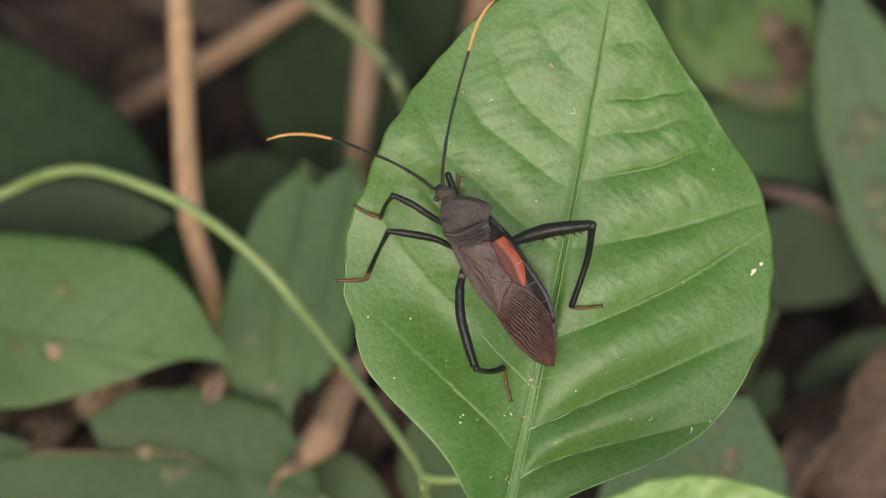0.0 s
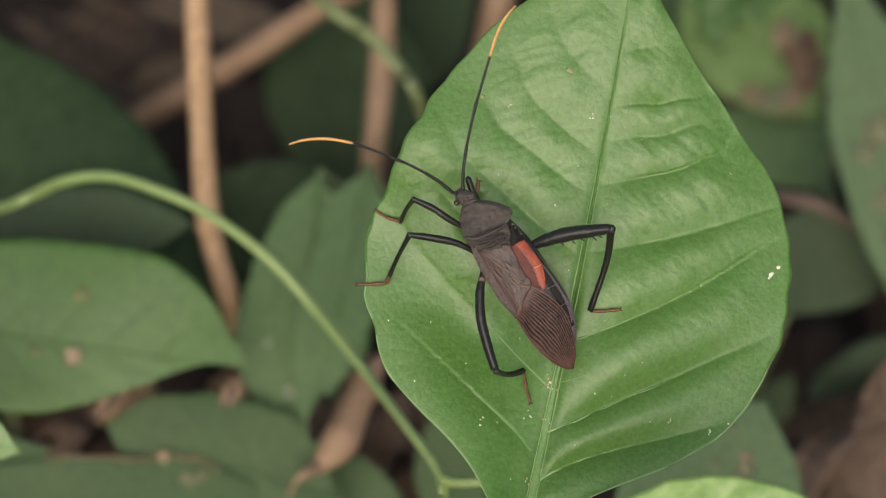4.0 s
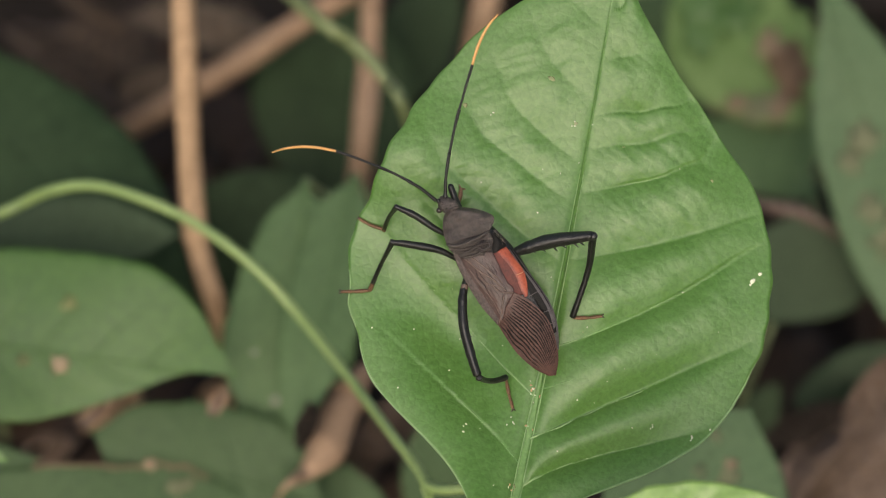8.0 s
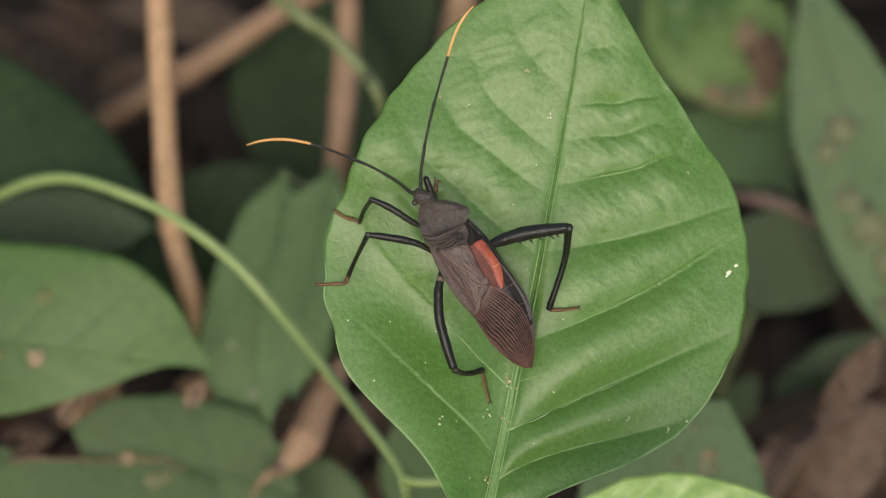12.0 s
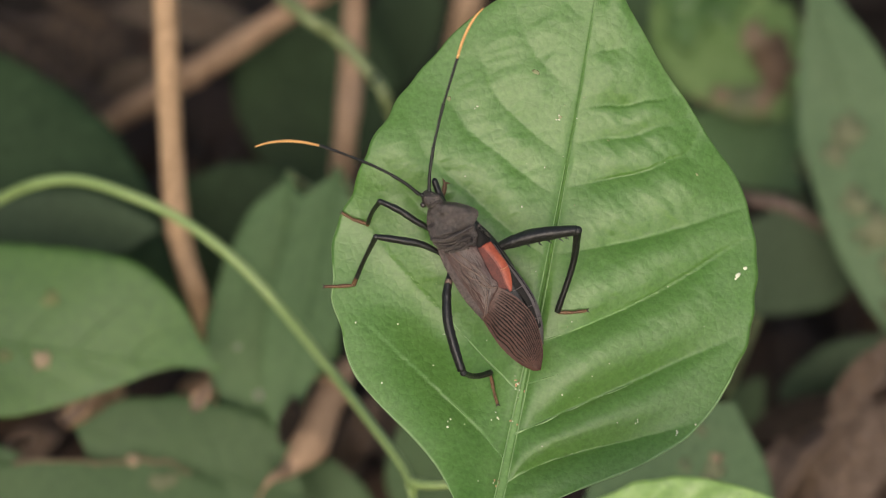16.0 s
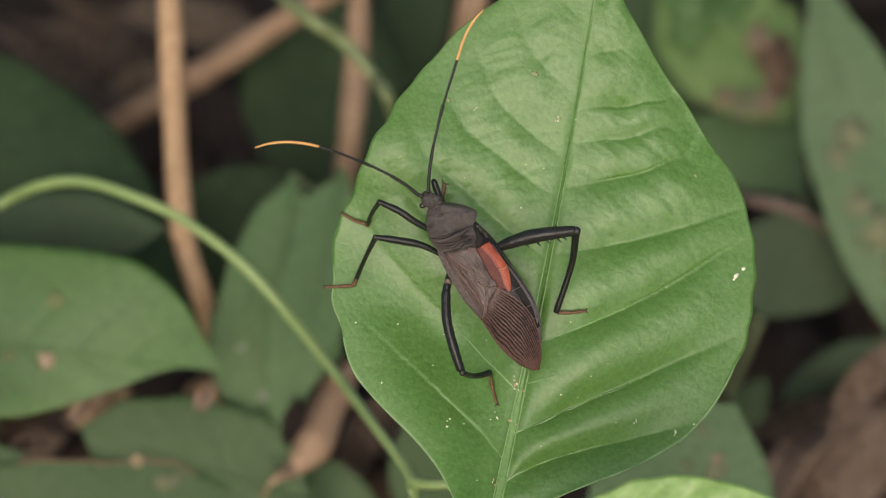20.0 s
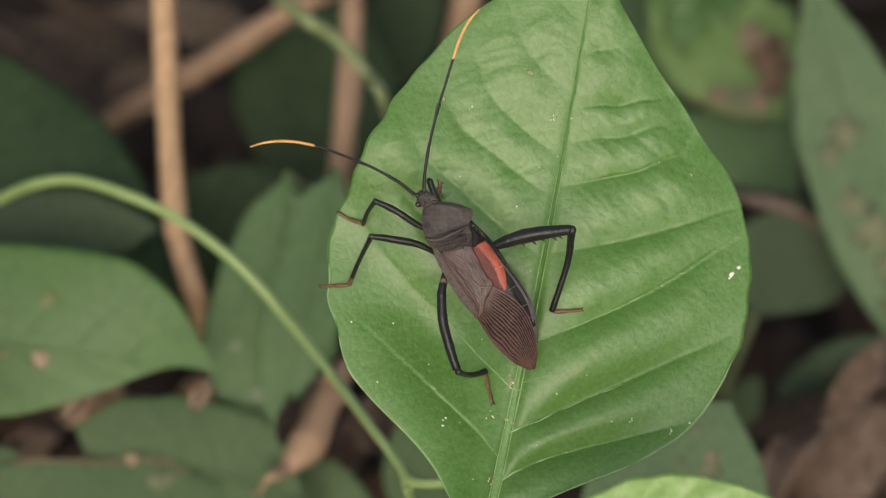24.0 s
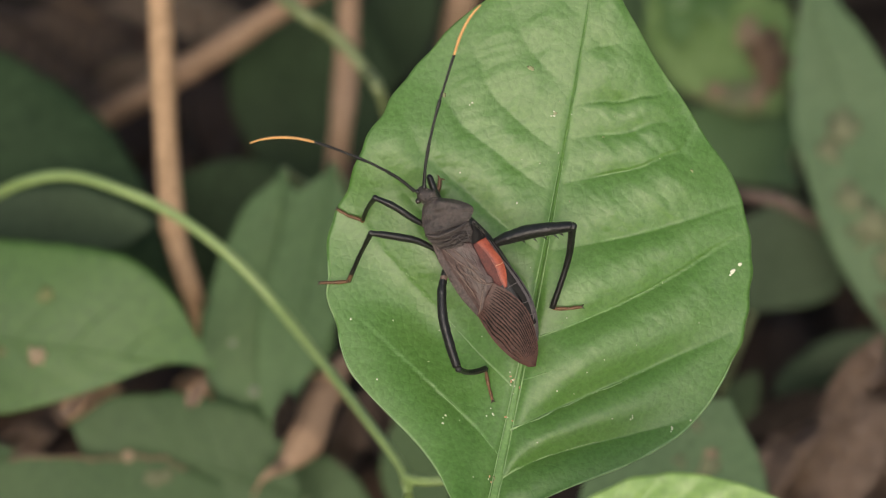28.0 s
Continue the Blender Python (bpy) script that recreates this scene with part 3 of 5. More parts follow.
plant("grey_leaf", "large grey-green leaf with rusty patches", (0.07426, 0.12710, 0.09739), (0.09871, 0.06568, 0.04304), FACE,
      [0, 5.2, 9.2, 12.3, 14, 13.5, 10.5, 6.6, 0], [0, 2.4, 7.2, 10.3, 11, 11, 9.5, 6, 0], M_GREY, [(0.12809, 0.09712, -0.00330), (0.11319, 0.11994, 0.09023)], cup=3, wave=0.0012, seed=9.0, nt=60, nq=24, spots=((0.42, 0.1, 0.0028, M_RUST), (0.46, 0.45, 0.002, M_RUST), (0.66, 0.1, 0.0036, M_RUST), (0.75, -0.1, 0.0034, M_RUST), (0.58, 0.35, 0.0024, M_RUST), (0.85, 0.2, 0.003, M_RUST)))
plant("yellowing_leaf", "yellowing leaf with brown decayed blotches", (0.04935, 0.15600, 0.07119), (0.07651, 0.12612, 0.05573), FACE,
      [0, 8.16, 13.26, 16.32, 17.34, 16.32, 13.26, 8.16, 0], [0, 6.12, 10.2, 12.24, 12.75, 11.73, 9.18, 6.12, 0], M_YELLOW, [(0.05111, 0.16960, -0.00175), (0.03724, 0.15885, 0.05962)], cup=3, wave=0.0015, seed=10.0, edge=0.15,
      spots=((0.75, -0.4, 0.0036, M_ROT), (0.67, -0.46, 0.0032, M_ROT), (0.57, -0.4, 0.0026, M_PINK), (0.84, -0.3, 0.002, M_ROT), (0.84, 0.12, 0.0026, M_PINK), (0.78, 0.5, 0.0028, M_RUST), (0.7, 0.7, 0.002, M_PINK), (0.35, -0.3, 0.004, M_MID), (0.3, 0.2, 0.004, M_MID), (0.22, -0.1, 0.005, M_MID)), browned=(1, 0.6, 0.98))
plant("side_leaf", "green leaf in half shade", (0.05502, 0.13503, 0.04876), (0.08035, 0.11554, 0.04340), FACE,
      [0, 5, 8, 9, 9, 8, 6, 4, 0], [0, 4, 6, 6.5, 6.5, 6, 4, 2, 0], M_PALE, [(0.05969, 0.15924, 0.00225)], cup=4, wave=0.001, seed=30.0)
plant("shade_leaf", "green leaf with half shade in its colour", (0.06790, 0.08795, 0.03450), (0.07789, 0.09975, 0.05590), FACE,
      [0, 6, 10, 12, 12, 11, 8, 5, 0], [0, 6, 11, 14, 15, 14, 11, 6, 0], M_HALF_SHADE, [(0.06516, 0.09823, -0.01633)], cup=4, wave=0.001, seed=11.0)
plant("shade_leaf", "green leaf above dead litter, half shade in its colour", (0.07432, 0.08098, 0.00885), (0.10449, 0.08699, 0.02900), FACE,
      [0, 6, 8, 9, 9, 8, 6, 4, 0], [0, 4, 6, 6, 6, 6, 4, 3, 0], M_HALF_SHADE, [(0.07514, 0.08999, -0.01043)], cup=4, wave=0.001, seed=12.0)
plant("dull_leaf", "grey-green leaf with rusty speckles", (0.02974, 0.00629, 0.05688), (0.05444, 0.03303, 0.07046), FACE,
      [0, 7.45, 11.17, 13.96, 14.9, 13.96, 11.17, 6.52, 0], [0, 10.2, 15.9, 19.3, 20.4, 19.3, 17, 11.4, 0], M_GREY, [(0.03580, 0.02801, 0.01277)], cup=4, wave=0.001, seed=13.0,
      spots=((0.74, 0.2, 0.0009, M_PINK), (0.7, 0.24, 0.0014, M_RUST), (0.64, 0.27, 0.0014, M_RUST), (0.57, 0.3, 0.0009, M_PINK), (0.5, 0.1, 0.001, M_MIDSPOT), (0.8, -0.2, 0.0009, M_RUST), (0.62, 0.0, 0.0009, M_RUST)))
plant("fresh_leaf", "bright green leaf with a wavy edge", (0.01378, -0.04742, 0.13392), (0.05350, -0.04668, 0.13708), FACE,
      [0, 3.94, 6.51, 8.05, 8.3, 7.36, 5.48, 2.91, 0], [0, 5.14, 7.7, 8.56, 8.56, 7.7, 5.99, 3.42, 0], M_BRIGHT, [(0.01614, -0.02551, 0.05415), (0.01328, -0.04521, 0.11918)], cup=7, wave=0.0038, seed=14.0, relief=0.0013, nt=80, nq=40, edge=0.1)
plant("shade_leaf", "leaf behind the dry stalks, coloured dark for shade", (-0.02703, 0.11554, 0.04340), (-0.02270, 0.15684, 0.07056), FACE,
      [0, 9, 14, 17, 18, 17, 13, 7, 0], [0, 9, 14, 17, 18, 17, 13, 7, 0], M_SHADE_TINT, [(-0.03208, 0.13630, 0.00760)], cup=4, wave=0.001, seed=15.0)
plant("shade_leaf", "green leaf low between the stalks, coloured for shade", (-0.02520, 0.08016, 0.05045), (-0.04999, 0.09974, 0.06296), FACE,
      [0, 9, 12, 13, 13, 12, 9, 5, 0], [0, 9, 13, 15, 15, 14, 12, 8, 0], M_SHADE_TINT, [(-0.02824, 0.10603, 0.00562)], cup=4, wave=0.001, seed=16.0)
plant("shade_leaf", "green leaf under the side leaf, coloured for shade", (-0.06729, 0.07571, 0.03186), (-0.04194, 0.09526, 0.05142), FACE,
      [0, 7, 10, 11, 11, 10, 8, 5, 0], [0, 7, 10, 12, 12, 11, 8, 5, 0], M_SHADE_TINT, [(-0.07489, 0.09712, -0.00330)], cup=4, wave=0.001, seed=31.0)
plant("shade_leaf", "far leaf with deep shade in its colour", (0.04155, 0.16978, 0.04107), (0.06791, 0.18896, 0.04612), FACE,
      [0, 7, 9, 10, 10, 9, 7, 4, 0], [0, 7, 9, 10, 10, 9, 7, 4, 0], M_DEEP_SHADE, [(0.04273, 0.18627, 0.01514)], cup=4, wave=0.001, seed=32.0)
plant("dull_leaf", "grey-green leaf between the vine and the dead litter", (0.00090, 0.03697, 0.02541), (-0.00507, 0.05031, 0.04600), FACE,
      [0, 3.3, 5.2, 6.1, 6.3, 5.9, 4.6, 2.6, 0], [0, 3.7, 6, 7.2, 7.4, 6.8, 5.5, 3.3, 0], M_DULL, [(0.00096, 0.05226, -0.00300)], cup=4, wave=0.001, seed=33.0)
plant("shade_leaf", "dim grey-green leaf behind the yellowing leaf", (0.04098, 0.17218, 0.06255), (0.05839, 0.14125, 0.03842), FACE,
      [0, 6.4, 9.6, 10.9, 10.9, 10, 7.7, 4.4, 0], [0, 6.4, 10.2, 11.8, 12.2, 11.5, 9.2, 5.4, 0], M_DULL, [(0.04314, 0.17708, -0.00300)], cup=3, wave=0.001, seed=34.0)
plant("shade_leaf", "dim green leaf under the yellowing leaf", (0.08066, 0.13207, 0.05475), (0.06871, 0.11854, 0.04391), FACE,
      [0, 2.7, 4.2, 5.1, 5.4, 4.9, 3.9, 2.2, 0], [0, 2.4, 3.9, 4.6, 4.9, 4.4, 3.4, 2, 0], M_PALE, [(0.08877, 0.15528, -0.00300)], cup=4, wave=0.001, seed=35.0)
plant("shade_leaf", "green leaf tucked beside the dead litter, coloured for shade", (0.06086, 0.06458, 0.02493), (0.06750, 0.07110, 0.03510), FACE,
      [0, 1.8, 3, 3.8, 4, 3.6, 2.8, 1.6, 0], [0, 1.8, 2.8, 3.4, 3.6, 3.2, 2.6, 1.4, 0], M_SHADE_TINT, [(0.06986, 0.09105, -0.00300)], cup=4, wave=0.001, seed=36.0)
plant("shade_leaf", "green leaf behind the dry stalks, coloured for shade", (-0.01679, 0.14576, 0.04292), (0.00235, 0.17219, 0.06253), FACE,
      [0, 5.1, 7.9, 9.4, 9.7, 8.9, 6.9, 3.8, 0], [0, 5.1, 7.6, 8.9, 9.2, 8.4, 6.6, 3.8, 0], M_SHADE_TINT, [(-0.00838, 0.17519, -0.00300)], cup=4, wave=0.001, seed=37.0)
# added leaf, paler in colour for the light on the shade leaf's lower half
plant("shade_tinted_leaf", "added leaf for the lighter lower part of the shade leaf", (-0.09336, 0.07082, 0.07375), (-0.04872, 0.06551, 0.08263), FACE,
      [0, 4.2, 6.6, 7.8, 8.2, 7.8, 6.1, 3.4, 0], [0, 4.2, 6.3, 7.4, 7.6, 7, 5.5, 3.2, 0], M_HALF_SHADE, [(-0.09814, 0.08839, -0.00300)], cup=5, wave=0.001, seed=38.0)


# ---- dead leaves that can be told apart ----
def dead_leaf(label, base, tip, toward, left, right, seed, material=None, **kw):
    base, tip = Vector(base), Vector(tip)
    blade = Blade((tip - base).length, left, right, veins_l=EVEN_VEINS, relief=0.0005, wave=0.004, edge=0.14, seed=seed, rough=0.0016, **kw)
    root = new("dead_leaf")
    root.matrix_world = leaf_pose(base, tip, toward)
    tagged(root, label, "dead leaf")
    b = part("blade", blade.mesh(90, 56), material or M_DRYLEAF, root)
    part("midrib", blade.midrib(0.0008, 0.0002, lift=0.0002), M_SOIL_AND_GAP if material is M_SOIL_AND_GAP else M_DRYLEAF, root)
    for v in EVEN_VEINS[1:6]:
        for side in (-1, 1):
            part("vein", blade.vein(v, side, 0.85, 0.0004, lift=0.0001), M_SOIL_AND_GAP if material is M_SOIL_AND_GAP else M_ROT, root)
    return root


dead_leaf("large crumpled brown dead leaf on the litter", (0.06752, 0.04719, 0.00335), (0.10449, 0.08490, 0.02691), FACE + Vector((0.1, 0, 0.2)), [0, 7, 12, 13.5, 12.5, 11, 9, 5, 0], [0, 10, 15, 18, 19, 18, 14, 8, 0], 41, cup=-3, fold=0.2, hills=((0.5, -0.6, 0.009, 0.4, 0.17), (0.4, -0.22, -0.008, 0.4, 0.12), (0.55, 0.1, 0.008, 0.45, 0.1), (0.45, 0.36, -0.009, 0.3, 0.13), (0.3, 0.75, 0.007, 0.2, 0.15), (0.62, 0.6, 0.006, 0.06, 0.4)))
dead_leaf("brown folded dead leaf half under another", (0.07648, 0.05721, 0.00629), (0.09181, 0.06425, 0.03454), FACE + Vector((-0.5, 0, 0.1)), [0, 4, 6, 7, 7, 6, 5, 3, 0], [0, 5, 8, 9, 9, 8, 6, 4, 0], 52, cup=3, fold=-0.15)
# soil-black sheet added for the shade inside the crumpled leaf's hollow
dead_leaf("dark sheet for the shade in a hollow of the litter", (0.06204, 0.06424, 0.02322), (0.08441, 0.07072, 0.02970), FACE, [0, 1.5, 2.5, 3, 3, 3, 2.5, 1.5, 0], [0, 2, 3, 3.6, 4, 3.6, 3, 2, 0], 42, M_SOIL_AND_GAP, cup=-8)
# black piece added over the leaf for the dark inside its hole
dead_leaf("dark piece for the hole in a dull leaf", (-0.02394, 0.03603, 0.06855), (-0.02650, 0.03106, 0.06075), FACE, [0, 1.2, 2, 2.2, 2.2, 2, 1.6, 1, 0], [0, 0.8, 1.2, 1.6, 1.8, 1.6, 1.2, 0.8, 0], 49, M_SOIL_AND_GAP)
dead_leaf("tan dead leaf scrap between green leaves", (-0.07561, 0.06592, 0.02915), (-0.06121, 0.06584, 0.03613), FACE, [0, 3, 4, 4, 4, 4, 3, 2, 0], [0, 3, 4, 4, 4, 4, 3, 2, 0], 43, M_DRY, cup=-12)
dead_leaf("tan dead leaf scrap beside a dry stalk", (-0.05236, 0.07823, 0.02024), (-0.04302, 0.07699, 0.02608), FACE, [0, 2, 3, 3, 3, 3, 2, 1, 0], [0, 2, 3, 3, 3, 3, 2, 1, 0], 44, M_DRY, cup=-12)
dead_leaf("brown dead leaf scrap on dark soil", (-0.08892, 0.06989, 0.01190), (-0.07713, 0.07281, 0.01482), FACE, [0, 2, 3, 4, 4, 3, 2, 1, 0], [0, 2, 3, 4, 4, 3, 2, 1, 0], 45, cup=-12)
dead_leaf("grey-brown dead leaf under the stalks", (-0.10116, 0.20895, 0.01661), (-0.07174, 0.19796, 0.01269), FACE, [0, 6, 8, 10, 10, 9, 6, 3, 0], [0, 6, 8, 9, 9, 8, 6, 3, 0], 46, M_DARKDEAD, cup=-5)
dead_leaf("grey-brown dead leaf behind the stalks", (-0.06585, 0.21391, 0.01450), (-0.04555, 0.20878, 0.00937), FACE, [0, 6, 8, 9, 9, 8, 6, 3, 0], [0, 6, 8, 9, 9, 8, 6, 3, 0], 47, M_DARKDEAD, cup=-5)
dead_leaf("brown dead leaf showing below the green leaf", (-0.01036, 0.09142, 0.00514), (-0.00772, 0.07544, 0.00331), FACE, [0, 3, 4, 5, 5, 4, 3, 2, 0], [0, 3, 4, 5, 5, 4, 3, 2, 0], 48, cup=-8)
dead_leaf("broad grey-brown dead leaf on the litter", (-0.10089, 0.15924, 0.05647), (-0.06992, 0.13354, 0.05184), FACE, [0, 3.1, 4.8, 5.5, 5.8, 5.3, 4.3, 2.5, 0], [0, 2.8, 4.3, 5, 5.3, 5, 3.8, 2.3, 0], 61, M_DARKDEAD, cup=-6)
dead_leaf("pale grey dead leaf behind a dry stalk", (-0.07572, 0.14650, 0.04646), (-0.05507, 0.14908, 0.05334), FACE, [0, 1.8, 2.5, 3, 3, 2.8, 2.3, 1.3, 0], [0, 1.8, 2.8, 3.3, 3.5, 3.3, 2.5, 1.5, 0], 62, M_GREYDEAD, cup=-8)
dead_leaf("long grey-brown dead leaf above the fallen stalk", (-0.07299, 0.16498, 0.05518), (-0.03449, 0.15496, 0.05504), FACE, [0, 3.1, 4.6, 5.4, 5.6, 5.1, 3.8, 2.3, 0], [0, 2.3, 3.3, 4.1, 4.1, 3.8, 3.1, 1.8, 0], 63, M_GREYDEAD, cup=-5)
dead_leaf("brown dead leaf in the litter under the shade leaf", (-0.09133, 0.17352, 0.05668), (-0.06977, 0.16000, 0.05014), FACE, [0, 1.6, 2.3, 2.6, 2.6, 2.3, 1.8, 1, 0], [0, 1.6, 2.1, 2.3, 2.3, 2.1, 1.6, 1, 0], 64, M_DARKDEAD, cup=6)
dead_leaf("reddish-brown dead leaf on the litter behind the twig", (0.07207, 0.09980, 0.05341), (0.08000, 0.09799, 0.05159), FACE, [0, 1.2, 1.6, 1.9, 1.9, 1.6, 1.4, 0.9, 0], [0, 0.9, 1.4, 1.6, 1.6, 1.4, 1.2, 0.7, 0], 66, M_DARKDEAD, cup=-8)
dead_leaf("brown dead leaf in the gap beside the vine", (-0.01979, 0.05732, 0.01752), (-0.01045, 0.06778, 0.03520), FACE, [0, 1.8, 3, 3.7, 3.9, 3.4, 2.7, 1.6, 0], [0, 2.1, 3.4, 4.1, 4.4, 3.9, 3, 1.8, 0], 67, M_DRYLEAF, cup=-6)
dead_leaf("red-brown dead leaf curling up from the litter", (0.07572, 0.04914, 0.04487), (0.08651, 0.05453, 0.06455), FACE, [0, 1.5, 2.4, 2.8, 3, 2.8, 2.1, 1.3, 0], [0, 1.9, 3, 3.6, 3.9, 3.4, 2.6, 1.5, 0], 68, M_DRYLEAF, cup=-8)
dead_leaf("bright tan dead leaf scrap under a green leaf", (-0.06447, 0.03059, 0.06795), (-0.05928, 0.03395, 0.07277), FACE, [0, 0.8, 1.2, 1.4, 1.4, 1.2, 0.9, 0.5, 0], [0, 0.8, 1.2, 1.4, 1.4, 1.2, 1, 0.6, 0], 71, M_BLUSH, cup=-6)
dead_leaf("pinkish dead leaf scrap between two green leaves", (-0.04188, 0.03279, 0.06877), (-0.03865, 0.03633, 0.07235), FACE, [0, 0.9, 1.3, 1.5, 1.5, 1.3, 1.1, 0.6, 0], [0, 0.9, 1.2, 1.4, 1.4, 1.2, 1, 0.6, 0], 72, M_BLUSH, cup=-6)
dead_leaf("reddish dead leaf scrap in a dark gap", (-0.07847, 0.03652, 0.05331), (-0.07273, 0.03835, 0.05517), FACE, [0, 0.8, 1.3, 1.5, 1.5, 1.3, 0.9, 0.5, 0], [0, 0.8, 1.3, 1.5, 1.5, 1.3, 1, 0.6, 0], 73, M_BLUSH, cup=-8)


# ---- dry stalks and vines ----
def stalk(name, label, pts, radii, material, category, nodes=(), wobble=0.12, splits=()):
    """A stem with its swollen joints; splits name the steps at which one length of stem ends."""
    foot = Vector(pts[0])
    root = new(name)
    root.location = foot
    tagged(root, label, category)
    local = [Vector(p) - foot for p in pts]
    fine = spline(local, 120)

    def r_at(f):
        u = f * (len(radii) - 1)
        k = min(int(u), len(radii) - 2)
        return radii[k] + (radii[k + 1] - radii[k]) * (u - k)

    cuts = [0.0, *splits, 1.0]
    for a, b in zip(cuts, cuts[1:]):
        seg = fine[int(a * 120):int(b * 120) + 1]
        n = max(8, int(60 * (b - a)))
        part("stem", tube(seg[::4] + ([seg[-1]] if (len(seg) - 1) % 4 else []), [r_at(a + (b - a) * i / 6) for i in range(7)], n, 12, wobble=wobble), material, root)
    for f in (*nodes, *splits):
        i = int(f * 120)
        i = min(max(i, 2), 118)
        r = r_at(f)
        part("node", tube([fine[i - 2], fine[i], fine[i + 2]], [r * 0.9, r * 1.22, r * 0.9], 8, 12), material, root)
    return root


stalk("dry_stalk", "straw-brown dry stalk bent above the soil", [(-0.04337, 0.09177, -0.00865), (-0.04241, 0.06170, 0.06028), (-0.04634, 0.06667, 0.07939), (-0.04802, 0.08143, 0.09415), (-0.04895, 0.09619, 0.10891), (-0.04989, 0.11095, 0.12367)],
      [0.0018, 0.0022, 0.0022, 0.0022, 0.0021], M_DRY, "dry stalk", splits=(0.41,))
stalk("dry_stalk", "pale brown fallen stalk lying across the litter", [(-0.09716, 0.15623, 0.01338), (-0.07173, 0.14187, 0.04145), (-0.04633, 0.13601, 0.06388), (-0.02819, 0.13619, 0.07820), (0.00180, 0.13267, 0.10296)],
      [0.0027, 0.0027, 0.0025], M_DULLDRY, "dry stalk", splits=(0.45,))
stalk("dry_stalk", "thin pinkish-brown dry stalk", [(-0.02370, 0.12009, 0.00553), (-0.01774, 0.10667, 0.06282), (-0.01602, 0.11971, 0.07586), (-0.01498, 0.14008, 0.09623)], [0.0022, 0.0025, 0.0022], M_DULLDRY, "dry stalk", nodes=(0.72,))
stalk("dry_stalk", "short brown dry stalk behind the leaf", [(-0.00054, 0.15480, 0.01196), (0.00660, 0.13244, 0.07445), (0.01106, 0.13763, 0.09378)], [0.002, 0.003, 0.0028], M_DULLDRY, "dry stalk", nodes=(0.8,))
stalk("dry_stalk", "broad tan dry stem rising from the soil", [(-0.04042, 0.05272, -0.003), (-0.03011, 0.02681, 0.0535), (-0.02542, 0.03096, 0.05486), (-0.02205, 0.03658, 0.05485), (-0.01964, 0.04528, 0.05511), (-0.0175, 0.05091, 0.05512), (-0.01465, 0.05698, 0.05557)], [0.001, 0.0003, 0.0016, 0.0038, 0.0036, 0.0030, 0.0012], M_DULLDRY, "dry stalk", nodes=(0.78,))
# stem-shaped black sliver added where a shaded gap shows behind the stalk
stalk("dry_stalk", "black sliver for the dark gap behind a dry stalk", [(-0.0462, 0.1108, -0.003), (-0.04762, 0.10761, 0.05409), (-0.04912, 0.11714, 0.05662), (-0.0504, 0.12681, 0.05928)], [0.0008, 0.0011, 0.0011, 0.0006], M_SOIL_AND_GAP, "dry stalk", nodes=(0.6,))
stalk("fallen_twig", "thin reddish-brown twig on the litter", [(0.05971, 0.09878, 0.05949), (0.06393, 0.09079, 0.06562), (0.06922, 0.08862, 0.06628), (0.07424, 0.08929, 0.06270), (0.08373, 0.09651, 0.05010)], [0.0010, 0.0015, 0.0014, 0.0011], M_TWIG, "twig", nodes=(0.45,), wobble=0.3)
stalk("fallen_twig", "crooked brown twig under the stalks", [(-0.11289, 0.22076, 0.00721), (-0.09196, 0.20878, 0.00937), (-0.07242, 0.19777, 0.00543), (-0.06708, 0.20718, -0.00637)], [0.0012, 0.0016, 0.0012], M_DRYLEAF, "twig", nodes=(0.5,))

stalk("fallen_twig", "thick grey twig lying under a fallen stalk", [(-0.08106, 0.16666, 0.02382), (-0.06956, 0.16215, 0.03345), (-0.06011, 0.17976, 0.02278)], [0.002, 0.0028, 0.0022], M_DRYLEAF, "twig", nodes=(0.6,))
vine = stalk("vine", "pale green arching vine stem", [(-0.14950, 0.12254, -0.02031), (-0.09737, 0.04957, 0.09057), (-0.07877, 0.06034, 0.09303), (-0.07019, 0.05883, 0.09923), (-0.06227, 0.05749, 0.10196), (-0.05401, 0.05413, 0.10242), (-0.04335, 0.04905, 0.10092), (-0.03283, 0.04187, 0.09736), (-0.02471, 0.03466, 0.09244),
              (-0.01583, 0.02206, 0.09078), (-0.00824, 0.00787, 0.09283), (-0.00389, -0.00001, 0.09347), (-0.00248, -0.00365, 0.09253), (-0.00227, -0.00119, 0.08224), (-0.00290, 0.04985, -0.02229)], [0.00092, 0.00094, 0.00092, 0.00084, 0.00074], M_VINE, "vine", wobble=0.05, splits=(0.855,))
VINE_FOOT = vine.location.copy()
part("branch", tube([Vector((-0.00256, -0.00365, 0.09393)) - VINE_FOOT, Vector((0.00053, -0.00528, 0.09512)) - VINE_FOOT, Vector((0.00574, -0.00629, 0.09694)) - VINE_FOOT], [0.0009, 0.0008, 0.0008], 14, 10), M_VINE, vine)
stalk("vine", "pale green vine stem curving behind the leaf", [(-0.04543, 0.13257, 0.10300), (-0.02483, 0.09529, 0.11026), (-0.01704, 0.09139, 0.10636), (-0.01080, 0.08647, 0.10144), (-0.00645, 0.08022, 0.09520), (0.00226, 0.15315, -0.02491)],
      [0.0013, 0.0013, 0.0012], M_OLIVE, "vine", wobble=0.05, nodes=(0.42,))


